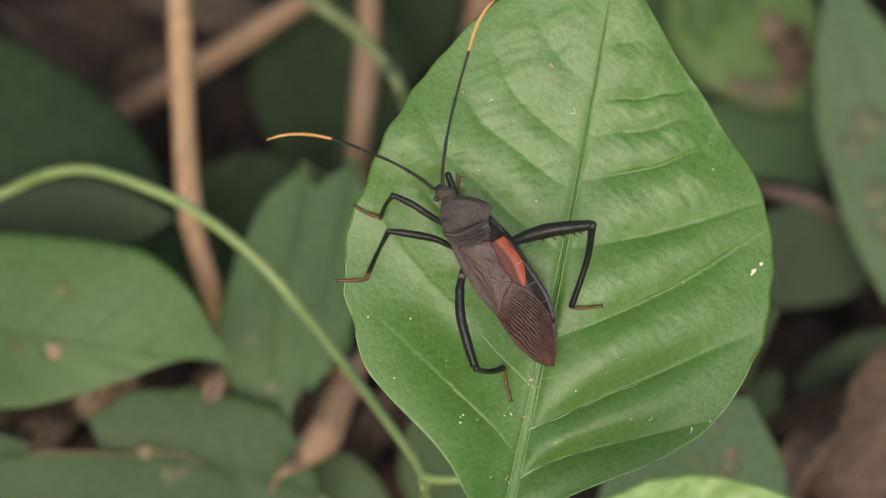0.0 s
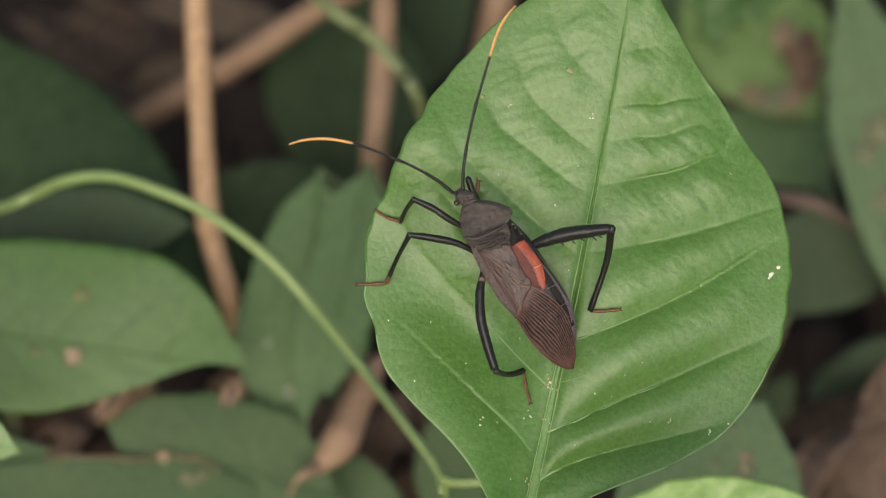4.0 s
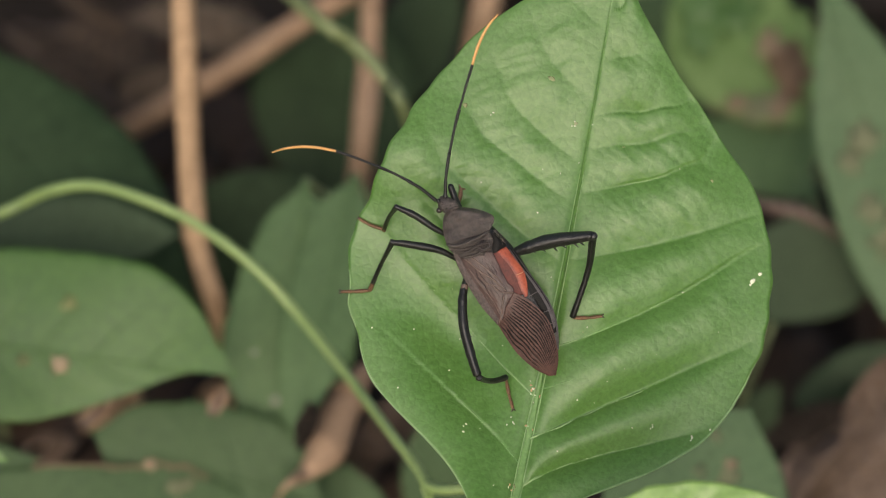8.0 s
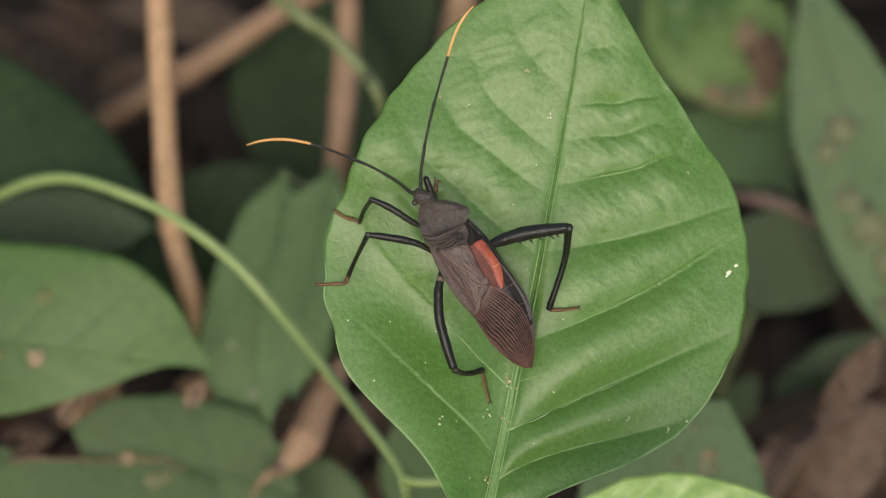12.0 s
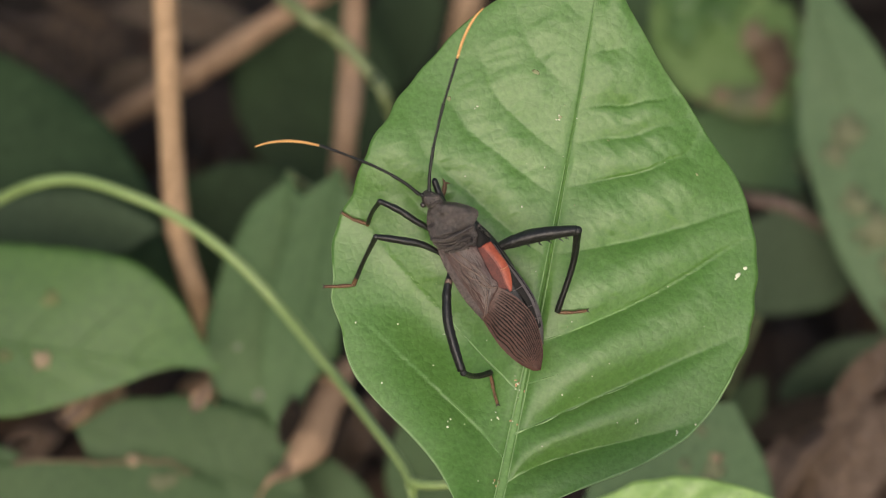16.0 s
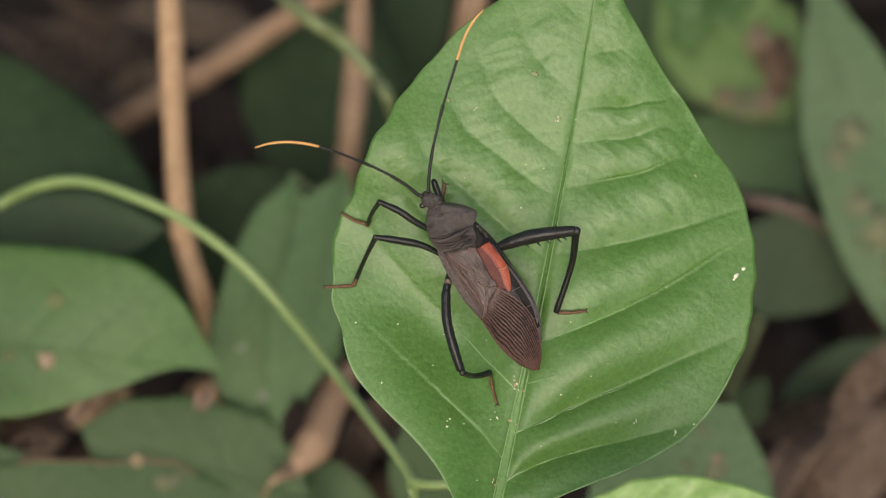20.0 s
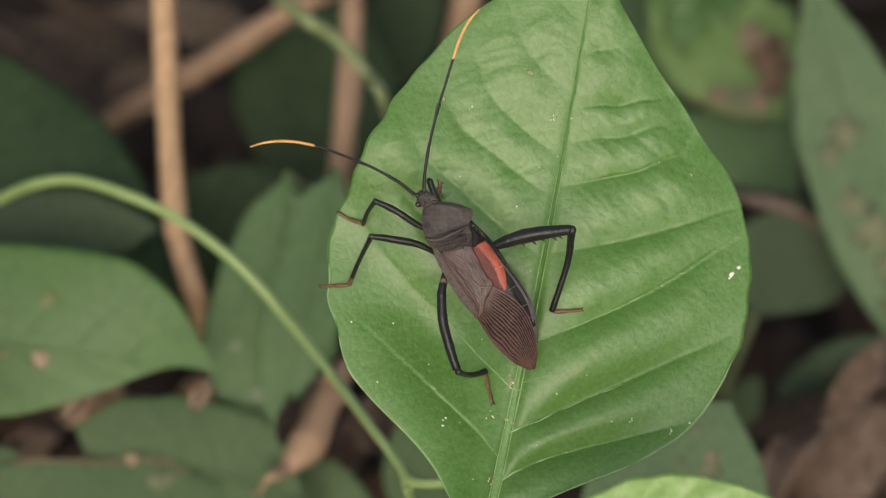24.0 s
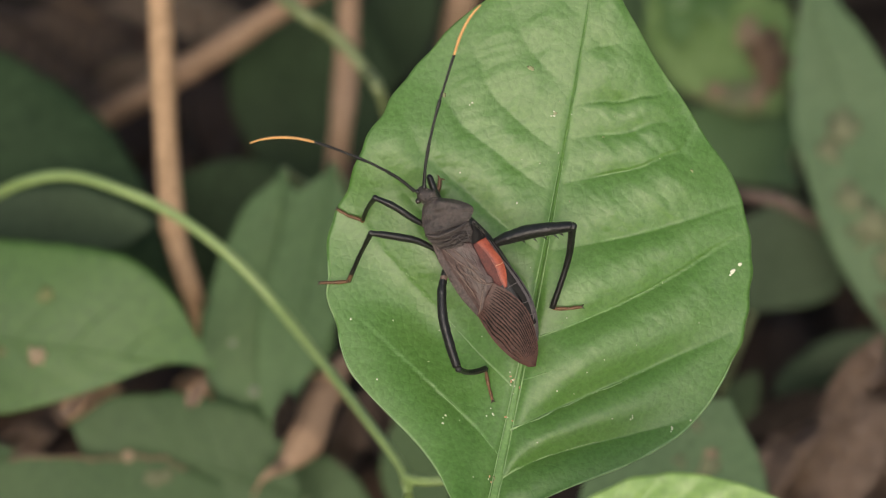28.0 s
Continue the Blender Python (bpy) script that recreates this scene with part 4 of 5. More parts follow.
# ---- the leaf that carries the insect ----
VEINS_R = ((0, 0.02), (0.092, 0.252), (0.172, 0.415), (0.323, 0.583), (0.473, 0.62), (0.584, 0.722), (0.658, 0.745), (0.711, 0.776), (0.8, 0.86), (0.88, 0.93))
VEINS_L = ((0, 0.03), (0.127, 0.34), (0.24, 0.508), (0.365, 0.6), (0.465, 0.665), (0.565, 0.73), (0.628, 0.808), (0.735, 0.91), (0.85, 0.95))
main = Blade(0.0877, [0.0, 5.3, 9.2, 14.9, 22.0, 25.4, 27.8, 29.5, 30.5, 30.7, 29.8, 28.7, 27.8, 26.2, 24.0, 21.5, 18.8, 14.8, 9.9, 4.6, 0],
             [0.0, 3.8, 9.3, 16.3, 22.3, 25.9, 28.0, 29.3, 30.4, 30.3, 29.7, 28.8, 27.2, 24.7, 20.2, 16.2, 11.6, 7.8, 4.2, 1.6, 0],
             bow=0.0011, cup=1.5, dish=0.03, upturn=0.0014, hills=((0.325, -0.37, -0.003, 0.09, 0.3), (0.02, -0.8, 0.0025, 0.12, 0.5), (0.72, 1.0, -0.0016, 0.11, 0.28), (0.62, 0.55, 0.0006, 0.05, 0.25), (0.58, -1.0, 0.003, 0.08, 0.35)), arch=-0.75, wave=0.0014, veins_l=VEINS_L, veins_r=VEINS_R, relief=0.0019, step=1.25, groove=0.0003, bunch=1.5, sag=((-1, 1, -0.35), (-1, 0, 0.5), (1, 0, 0.65)), edge=0.022, seed=1.0, rough=0.00004, curl=0.0004)
leaf_root = new("broad_leaf")
PERCH = STAGE @ pose(0.00055, 0.00047, 0, 0, 0, 0.146)
leaf_root.matrix_world = PERCH
tagged(leaf_root, "broad glossy green leaf with sunken veins, on a vine", "leaf")
LEAF_LOCAL = leaf_pose((0.00816, -0.04031, 0.00000), (0.02511, 0.04567, 0.00000), (0, 0, 1))
LEAF_BACK = LEAF_LOCAL.inverted()
blade = part("blade", main.mesh(400, 180), M_LEAF, leaf_root)
blade.matrix_local = LEAF_LOCAL
part("midrib", tube([main.point(0.6 * i / 24, 0.0, -0.00012 - 0.00035 * (i / 24) ** 3) for i in range(25)], [0.00095, 0.0007, 0.0005, 0.00036, 0.00026, 0.00015], 60, 10, 0.45, wobble=0.12, grain=300), M_VEIN, blade, "pale green midrib")
for side in (-1, 1):
    edge_line = []
    for i in range(2, 33):
        t = 0.62 * i / 32
        off = side * (0.0007 - 0.00045 * min(1, t * 1.6))
        p = main.point(t, off / main.half(t, side), 0.00002)
        edge_line.append(p)
    part("rib_edge", tube(edge_line, [0.00012, 0.00011, 0.00008, 0.00003], 90, 6, 0.6, wobble=0.5, grain=350), M_RIBLINE, blade)
for side, veins in ((-1, VEINS_L), (1, VEINS_R)):
    for v in veins[1:4] if side < 0 else veins[1:6]:
        low = v[0] < 0.45
        part("vein", main.vein(v, side, 0.62 if low else 0.4, 0.00019 if low else 0.0001, lift=-0.00002 if low else -0.00005), M_RIBLINE if v[0] < 0.3 and (side > 0 or v[0] > 0.2) else M_VEIN, blade)
part("vein", main.vein((0.255, 0.499), 1, 0.16, 0.0002, lift=0.0), M_VEIN, blade)
for side in (-1, 1):
    part("margin", tube([main.point(i / 60, side * 0.997, -0.00012) for i in range(1, 60)], [0.00012, 0.0002, 0.00016, 0.00007, 0.00004, 0.00003, 0.00003], 180, 6, wobble=0.5, grain=300), M_RIBLINE, blade, "pale thin leaf margin")
part("petiole", tube([LEAF_LOCAL @ main.point(0.0, 0.001), (0.00641, -0.04510, -0.00800), (0.00052, -0.05213, -0.02600)], [0.0011, 0.001, 0.0009], 20, 8), M_VINE, leaf_root)


def leaf_top(x, y):
    """The leaf's upper face at a place of the slope, in the slope's own space."""
    p = LEAF_BACK @ Vector((x, y, 0))
    t = p.y / main.length
    dx = p.x - 4 * main.bow * t * (1 - t)
    q = max(-1, min(1, dx / main.half(t, dx)))
    return main.height(t, q, dx, p.y)


def fleck(name, x, y, r, long, turn, material, label="", tall=0.25):
    """A small flat crumb or scar on the leaf's face."""
    bm = bmesh.new()
    bmesh.ops.create_icosphere(bm, subdivisions=2, radius=r * 0.6)
    for v in bm.verts:
        v.co *= 1 + 0.35 * noise.noise(v.co * 9000 + Vector((x * 900, y * 900, 0)))
    bmesh.ops.transform(bm, matrix=Matrix.Translation((x, y, leaf_top(x, y) + r * (0.1 if tall > 0.2 else 0.01))) @ pose(0, 0, 0, 0, 0, turn) @ Matrix.Diagonal((long, 1, tall, 1)), verts=bm.verts)
    part(name, bm, material, leaf_root, label)


for (x, y, z), r, long, turn in (((0.04407, -0.00320, 0.00000), 0.0005, 1.8, 50), ((0.04519, -0.00216, 0.00000), 0.00042, 1.3, 30), ((0.04375, -0.00368, 0.00000), 0.0003, 1.0, 0)):
    fleck("crumb", x, y, r, long, turn, M_SPECK, "white dropping")
for (x, y, z), r, long, turn in (((0.01872, 0.01952, 0.00000), 0.0004, 1.2, 0), ((0.00272, 0.02199, 0.00000), 0.0006, 1.4, 60), ((0.00952, -0.03207, 0.00000), 0.0005, 1.3, 80), ((0.01160, -0.02399, 0.00000), 0.0003, 1.6, 80),
                                 ((0.03831, 0.01120, 0.00000), 0.0004, 1.1, 10), ((0.02559, 0.01608, 0.00000), 0.00025, 1.4, 0), ((0.01528, 0.02583, 0.00000), 0.0005, 2.0, -30)):
    fleck("scar", x, y, r, long, turn, M_SCAR, "small brown scar", 0.05)
CRUMBS = ((0.01272, -0.01936, 0.00000), (0.01248, -0.02039, 0.00000), (0.01256, -0.02111, 0.00000), (0.01872, -0.01999, 0.00000), (0.02023, -0.00968, 0.00000), (0.01320, 0.00672, 0.00000), (0.00512, 0.01104, 0.00000), (-0.00176, 0.00728, 0.00000), (0.03407, -0.00480, 0.00000), (0.00688, 0.02103, 0.00000),
          (0.00488, -0.02407, 0.00000), (0.00048, -0.01592, 0.00000), (-0.00456, -0.01000, 0.00000), (-0.01056, -0.00976, 0.00000), (-0.00680, -0.01824, 0.00000), (0.02647, -0.02391, 0.00000), (0.03767, -0.02431, 0.00000), (0.00872, -0.02351, 0.00000), (0.00672, -0.03175, 0.00000))
rnd = random.Random(12)
for x, y, z in CRUMBS:
    r = rnd.uniform(0.00013, 0.00022)
    fleck("crumb", x, y, r, rnd.uniform(1.0, 1.6), rnd.uniform(0, 180), M_SPECK)
# finer dust, strewn over the lower half and along the midrib
for k in range(40):
    t, q = rnd.uniform(0.08, 0.75), rnd.uniform(-0.85, 0.85) if k % 3 else rnd.gauss(0, 0.05)
    p = LEAF_LOCAL @ main.point(t, q)
    fleck("dust_grain", p.x, p.y, rnd.uniform(0.00007, 0.00012), rnd.uniform(1.0, 1.8), rnd.uniform(0, 180), M_SPECK if k % 2 else M_SCAR)

# small heaps of pale and rusty grains
M_RESIN = surface("rusty_grain", (0.36, 0.17, 0.08), (0.6, 0.36, 0.2), 900, 0.4, 5000, 0.2, 0.00003, 0.5)
for cx, cy, count, spread in (
            (0.00956, -0.03199, 7, 0.00064),
            (0.01177, -0.02400, 6, 0.00048),
            (0.01243, -0.01908, 6, 0.00052),
            (0.00975, -0.02295, 3, 0.00056),
            (0.03519, -0.02576, 4, 0.00048),
            (0.02898, -0.02380, 3, 0.00040),
            (0.00288, -0.02406, 3, 0.00056),
            (0.01836, 0.01938, 3, 0.00024)):
    for k in range(count):
        fleck("grain", cx + rnd.gauss(0, spread * 0.7), cy + rnd.gauss(0, spread), rnd.uniform(0.00012, 0.00026), rnd.uniform(1.0, 1.7), rnd.uniform(0, 180),
              M_RESIN if count > 5 and k % 3 else M_SPECK, tall=0.6)

# ---- the insect ----
LIFT = 0.0038
BUG_LOCAL = Matrix.Translation((0.00764, -0.00430, LIFT)) @ pose(0, 0, 0, 0, 0, 31.67) @ Matrix.Scale(0.9945, 4)
bug = new("leaf_footed_bug")
bug.matrix_world = PERCH @ BUG_LOCAL
tagged(bug, "dark brown leaf-footed bug with an orange flank, standing on a leaf", "insect")


def plate(name, edge_a, edge_b, bulge, material, parent=bug, thick=0.0003, rough=0.0, label=""):
    return part(name, shell(edge_a, edge_b, bulge, thick, 48, 30, rough), material, parent, label)


def joint(name, pts, radii, material, parent, n=14, flat=1.0, label=""):
    return part(name, tube(pts, radii, n * 2, 16, flat, wobble=0.11, grain=1700, ribbed=0.1), material, parent, label)


abdomen = part("abdomen", loft([(0.0008, 0.0085, 0.003, 0.003, 0.0013), (0.0012, 0.004, 0.003, 0.0036, 0.0014), (0.0012, -0.002, 0.003, 0.0036, 0.0014),
                                (0.001, -0.008, 0.0026, 0.0026, 0.001), (0.0007, -0.0115, 0.0024, 0.0012, 0.0005), (0.0005, -0.0135, 0.0024, 0.0004, 0.0002)]), M_LIMB, bug)
part("thorax", loft([(0.00003, 0.01301, 0.00340) + (0.0013, 0.0011), (0.00022, 0.01103, 0.00320) + (0.0026, 0.0014), (0.00035, 0.00923, 0.00320) + (0.0031, 0.0015), (0.00040, 0.00701, 0.00300) + (0.003, 0.0014)]), M_SHELL, bug)
head = part("head", loft([(0.00043, 0.01254, 0.00380) + (0.001, 0.0007), (0.00021, 0.01360, 0.00410) + (0.00125, 0.00095), (-0.00010, 0.01442, 0.00400) + (0.00115, 0.0009), (-0.00015, 0.01514, 0.00380) + (0.0007, 0.0006),
                          (-0.00014, 0.01558, 0.00360) + (0.0002, 0.0002)]), M_SHELL, bug)
for spot in ((-0.00075, 0.01519, 0.00420), (0.00043, 0.01527, 0.00420)):
    bm = bmesh.new()
    bmesh.ops.create_icosphere(bm, subdivisions=2, radius=0.00034, matrix=Matrix.Translation(spot))
    part("antenna_base", bm, M_LIMB, head)
for spot, r in (((-0.00135, 0.01400, 0.00420), 0.00042), ((0.00119, 0.01399, 0.00420), 0.00036)):
    bm = bmesh.new()
    bmesh.ops.create_icosphere(bm, subdivisions=3, radius=r, matrix=Matrix.Translation(spot))
    part("eye", bm, M_EYE, head, "glossy dark bulging eye")
for spot in ((-0.00035, 0.01367, 0.00500), (0.00031, 0.01373, 0.00500)):
    bm = bmesh.new()
    bmesh.ops.create_icosphere(bm, subdivisions=2, radius=0.00012, matrix=Matrix.Translation(spot))
    part("ocellus", bm, M_EYE, head)
for spot, r in (((-0.00052, 0.01465, 0.00490), 0.00012), ((0.00051, 0.01470, 0.00490), 0.00011), ((-0.00103, 0.01332, 0.00460), 0.00012), ((0.00111, 0.01316, 0.00460), 0.00013), ((0.00074, 0.01387, 0.00500), 0.00009)):
    bm = bmesh.new()
    bmesh.ops.create_icosphere(bm, subdivisions=2, radius=r, matrix=Matrix.Translation(spot))
    part("wart", bm, M_GRAIN, head, "pale wart")
pronotum = plate("pronotum", [(-0.00055, 0.01334, 0.00440), (-0.00130, 0.01288, 0.00420), (-0.00232, 0.01148, 0.00420), (-0.00301, 0.00935, 0.00460)],
                 [(0.00131, 0.01297, 0.00440), (0.00331, 0.01127, 0.00460), (0.00466, 0.00919, 0.00480), (0.00307, 0.00777, 0.00490)], 0.0011, M_SHELL, thick=0.0007, rough=0.0002, label="grey-brown rough shield plate")
part("collar", tube([(-0.00069, 0.01321, 0.00460), (0.00033, 0.01325, 0.00510), (0.00127, 0.01290, 0.00460)], [0.00018, 0.00022, 0.00018], 12, 8), M_SHELL, pronotum)
part("shield_ridge", tube([(-0.00296, 0.00938, 0.00480), (-0.00164, 0.00831, 0.00560), (0.00088, 0.00787, 0.00590), (0.00305, 0.00785, 0.00510)], [0.0002, 0.00028, 0.00028, 0.0002], 20, 8), M_SHELL, pronotum)
for pts in ([(-0.00285, 0.00885, 0.00500), (-0.00102, 0.00780, 0.00560), (0.00218, 0.00745, 0.00520)], [(-0.00271, 0.00838, 0.00500), (-0.00092, 0.00737, 0.00560), (0.00201, 0.00687, 0.00520)], [(-0.00256, 0.00792, 0.00500), (-0.00081, 0.00693, 0.00560), (0.00184, 0.00629, 0.00520)]):
    part("wrinkle", tube(pts, [0.00008, 0.00016, 0.00008], 14, 6), M_SHELL, pronotum)
plate("scutellum", [(-0.00294, 0.00931, 0.00450), (-0.00297, 0.00815, 0.00460), (-0.00196, 0.00627, 0.00490)], [(0.00303, 0.00771, 0.00480), (0.00279, 0.00630, 0.00480), (0.00150, 0.00508, 0.00490)], 0.0007, M_SHELL, thick=0.0006, rough=0.00022,
      label="dark brown wrinkled triangle behind the shield")
for pts in ([(-0.00255, 0.00757, 0.00520), (-0.00067, 0.00687, 0.00590), (0.00123, 0.00694, 0.00590), (0.00248, 0.00618, 0.00530)], [(-0.00230, 0.00673, 0.00510), (-0.00027, 0.00601, 0.00570), (0.00145, 0.00603, 0.00570), (0.00193, 0.00543, 0.00530)],
            [(0.00058, 0.00688, 0.00590), (0.00109, 0.00595, 0.00580), (0.00204, 0.00598, 0.00560), (0.00223, 0.00679, 0.00560)]):
    part("wrinkle", tube(pts, [0.00008, 0.00015, 0.00013, 0.00006], 18, 6, wobble=0.3, grain=2500), M_SHELL, bug)


def granules(path, count, size, spread, seed):
    """Pale grains along an edge of the shield, one joined mesh."""
    rnd = random.Random(seed)
    line = spline(path, 60)
    bm = bmesh.new()
    for _ in range(count):
        p = line[rnd.randrange(61)] + Vector((rnd.gauss(0, spread), rnd.gauss(0, spread), rnd.gauss(0, spread * 0.5)))
        bmesh.ops.create_icosphere(bm, subdivisions=1, radius=size * rnd.uniform(0.5, 1.1), matrix=Matrix.Translation(p))
    return bm


for path, n, spread in (([(-0.00124, 0.01298, 0.00470), (-0.00230, 0.01146, 0.00470), (-0.00296, 0.00944, 0.00490)], 26, 0.00006), ([(0.00128, 0.01292, 0.00480), (0.00330, 0.01127, 0.00500), (0.00458, 0.00923, 0.00510), (0.00319, 0.00782, 0.00520)], 34, 0.00006),
                        ([(-0.00279, 0.00819, 0.00450), (-0.00328, 0.00538, 0.00420), (-0.00340, 0.00265, 0.00410), (-0.00333, -0.00077, 0.00390)], 40, 0.00007)):
    part("granules", granules(path, n, 0.00005, spread, n), M_GRAIN, pronotum)


def bristles(path, count, seed):
    """Short pale hairs, one joined mesh."""
    rnd = random.Random(seed)
    line = spline(path, 60)
    bm = bmesh.new()
    for _ in range(count):
        p = line[rnd.randrange(61)] + Vector((rnd.gauss(0, 0.00012), rnd.gauss(0, 0.00012), 0))
        d = Vector((rnd.uniform(-0.2, 1), rnd.uniform(-0.8, 0.8), rnd.uniform(0.0, 0.8))).normalized() * rnd.uniform(0.0002, 0.0005)
        tube([p, p + d * 0.5 + Vector((0, 0, 0.00003)), p + d], [0.00002, 0.000018, 0.000008], 4, 4, bm=bm)
    return bm


part("bristles", bristles([(0.00362, 0.00750, 0.00490), (0.00383, 0.00659, 0.00480), (0.00403, 0.00538, 0.00460)], 46, 3), M_GRAIN, pronotum, "pale short bristles")
plate("side_lobe", [(0.00327, 0.00741, 0.00440), (0.00250, 0.00617, 0.00440), (0.00185, 0.00486, 0.00440)], [(0.00373, 0.00713, 0.00390), (0.00419, 0.00560, 0.00390), (0.00400, 0.00478, 0.00390)], 0.0004, M_BLACK, thick=0.0008)

# wings folded over the back
CORIUM_A = [(-0.00276, 0.00849, 0.00420), (-0.00332, 0.00556, 0.00390), (-0.00345, 0.00283, 0.00380), (-0.00340, -0.00064, 0.00360), (-0.00280, -0.00413, 0.00350)]
CORIUM_B = [(0.00195, 0.00510, 0.00505), (0.00168, 0.00270, 0.00508), (0.00148, 0.00050, 0.00505), (0.00151, -0.00120, 0.00500), (-0.00164, -0.00357, 0.00440)]
corium = plate("forewing", CORIUM_A, CORIUM_B, 0.0007, M_WING, thick=0.0002, rough=0.00006, label="brown leathery folded forewing")


def wing_top(x, y, lift=0.0):
    """A point on the upper face of the folded forewing."""
    best = None
    for i in range(61):
        a, b = WING_A[i], WING_B[i]
        for j in range(25):
            q = j / 24
            p = a.lerp(b, q)
            p.z += 0.0007 * math.sin(math.pi * q) * (0.4 + 0.6 * math.sin(math.pi * min(1, 0.15 + i / 60 * 0.8)))
            d = (p.x - x) ** 2 + (p.y - y) ** 2
            if best is None or d < best[0]:
                best = (d, p.z)
    return Vector((x, y, best[1] + lift))


WING_A, WING_B = spline(CORIUM_A, 60), spline(CORIUM_B, 60)
for line, r in (([(-0.00230, 0.00720), (-0.00184, 0.00612), (-0.00100, 0.00373), (-0.00010, 0.00193), (0.00044, 0.00004), (0.00070, -0.00060)], 0.00009),
                ([(-0.00110, 0.00620), (-0.00068, 0.00524), (0.00036, 0.00242), (0.00085, 0.00060)], 0.00007),
                ([(-0.00150, 0.00330), (-0.00110, 0.00190), (-0.00056, 0.00119), (0.00005, 0.00070)], 0.00006),
                ([(-0.00056, 0.00119), (-0.00030, 0.00020), (0.00009, -0.00045)], 0.00007),
                ([(-0.00215, 0.00480), (-0.00190, 0.00180), (-0.00165, -0.00080), (-0.00180, -0.00280)], 0.00006)):
    part("wing_vein", tube([wing_top(x, y, 0.00011) for x, y in line], [r, r * 1.3, r * 1.2, r * 0.7], 30, 6, wobble=0.4, grain=2500), M_TAN, corium)
plate("costal_strip", [(-0.00279, 0.00819, 0.00440), (-0.00334, 0.00546, 0.00412), (-0.00347, 0.00273, 0.00402), (-0.00342, -0.00070, 0.00382), (-0.00285, -0.00400, 0.00368)],
      [wing_top(-0.00230, 0.00745, 0.00004), wing_top(-0.00248, 0.00520, 0.00004), wing_top(-0.00248, 0.00240, 0.00004), wing_top(-0.00235, -0.00080, 0.00004), wing_top(-0.00225, -0.00330, 0.00004)],
      0.0001, M_EDGE, corium, thick=0.0001, rough=0.00005, label="greyish pitted outer edge of the forewing")
MEMB_A = [(-0.00277, -0.00377, 0.00370), (-0.00278, -0.00652, 0.00360), (-0.00257, -0.00903, 0.00330), (-0.00172, -0.01189, 0.00300), (-0.00051, -0.01391, 0.00270)]
MEMB_B = [(0.00150, -0.00120, 0.00510), (0.00295, -0.00390, 0.00495), (0.00353, -0.00754, 0.00445), (0.00225, -0.01194, 0.00340), (0.00043, -0.01436, 0.00275)]


def furrow_shift(u, q):
    """How far a furrow has drifted towards the inner edge at a step of its way."""
    return (0.03 + 0.2 * math.sin(math.pi * min(1, max(0, q)))) * max(0, u) ** 1.4


def furrowed(n=72, m=200, count=15):
    """The membrane as a thin sheet with even, slightly wavy furrows."""
    bm = bmesh.new()
    ea, eb = spline(MEMB_A, n), spline(MEMB_B, n)
    lay = []
    for low in (0, 1):
        grid = []
        for i in range(n + 1):
            u = i / n
            row = []
            for j in range(m + 1):
                q = j / m
                p = ea[i].lerp(eb[i], q)
                p.z += 0.0005 * math.sin(math.pi * q) * (0.4 + 0.6 * math.sin(math.pi * min(1, 0.15 + u * 0.8)))
                k = count * (q - furrow_shift(u, q)) + 0.35 * noise.noise((u * 7, q * 5, 3)) + 0.12 * math.sin(u * 19 + q * 11)
                deep = min(1, u * 6) * min(1, max(0, 0.97 - u) * 4) * min(1, q * 10) * min(1, (1 - q) * 14)
                p.z -= 0.00009 * deep * (1 - abs(math.sin(math.pi * k))) ** 1.5 + low * 0.00015
                row.append(bm.verts.new(p))
            grid.append(row)
        lay.append(grid)
    skin(bm, lay)
    return bm


membrane = part("wing_membrane", furrowed(), M_MEMB, bug, "reddish-brown wing membrane with dark furrows")


def on_membrane(u, q, lift):
    n = 30
    ea, eb = spline(MEMB_A, n), spline(MEMB_B, n)
    i = min(max(u, 0), 1) * n
    k = min(int(i), n - 1)
    a, b = ea[k].lerp(ea[k + 1], i - k), eb[k].lerp(eb[k + 1], i - k)
    p = a.lerp(b, q)
    p.z += 0.0005 * math.sin(math.pi * q) * (0.4 + 0.6 * math.sin(math.pi * min(1, 0.15 + u * 0.8))) + lift
    return p


for k in range(1, 15):
    q0 = k / 15
    pts = []
    for i in range(15):
        u = 0.03 + (0.86 - 0.25 * abs(q0 - 0.5)) * i / 14
        q = q0
        for _ in range(6):
            q = q0 + furrow_shift(u, q) - (0.35 * noise.noise((u * 7, q * 5, 3)) + 0.12 * math.sin(u * 19 + q * 11)) / 15
        if 0.03 < q < 0.97:
            pts.append(on_membrane(u, q, -0.00008))
    if len(pts) > 4:
        part("ridge", tube(pts, [0.00005, 0.00014, 0.000135, 0.0001, 0.00003], 40, 6, wobble=0.7, grain=1800), M_RIDGE, membrane)
part("wing_fold", tube([wing_top(-0.00020, 0.00060), wing_top(0.00009, -0.00035, 0.00002), (0.00070, -0.00085, 0.00545), (0.00147, -0.00125, 0.00520)], [0.00005, 0.00009, 0.00009, 0.00006], 14, 6), M_TAN, corium)
part("wing_fold", tube([(-0.00255, -0.00385, 0.00425), (-0.00190, -0.00325, 0.00466), (-0.00093, -0.00206, 0.00520), (0.00006, -0.00085, 0.00545)], [0.00005, 0.00009, 0.00008, 0.00006], 14, 6), M_TAN, corium)

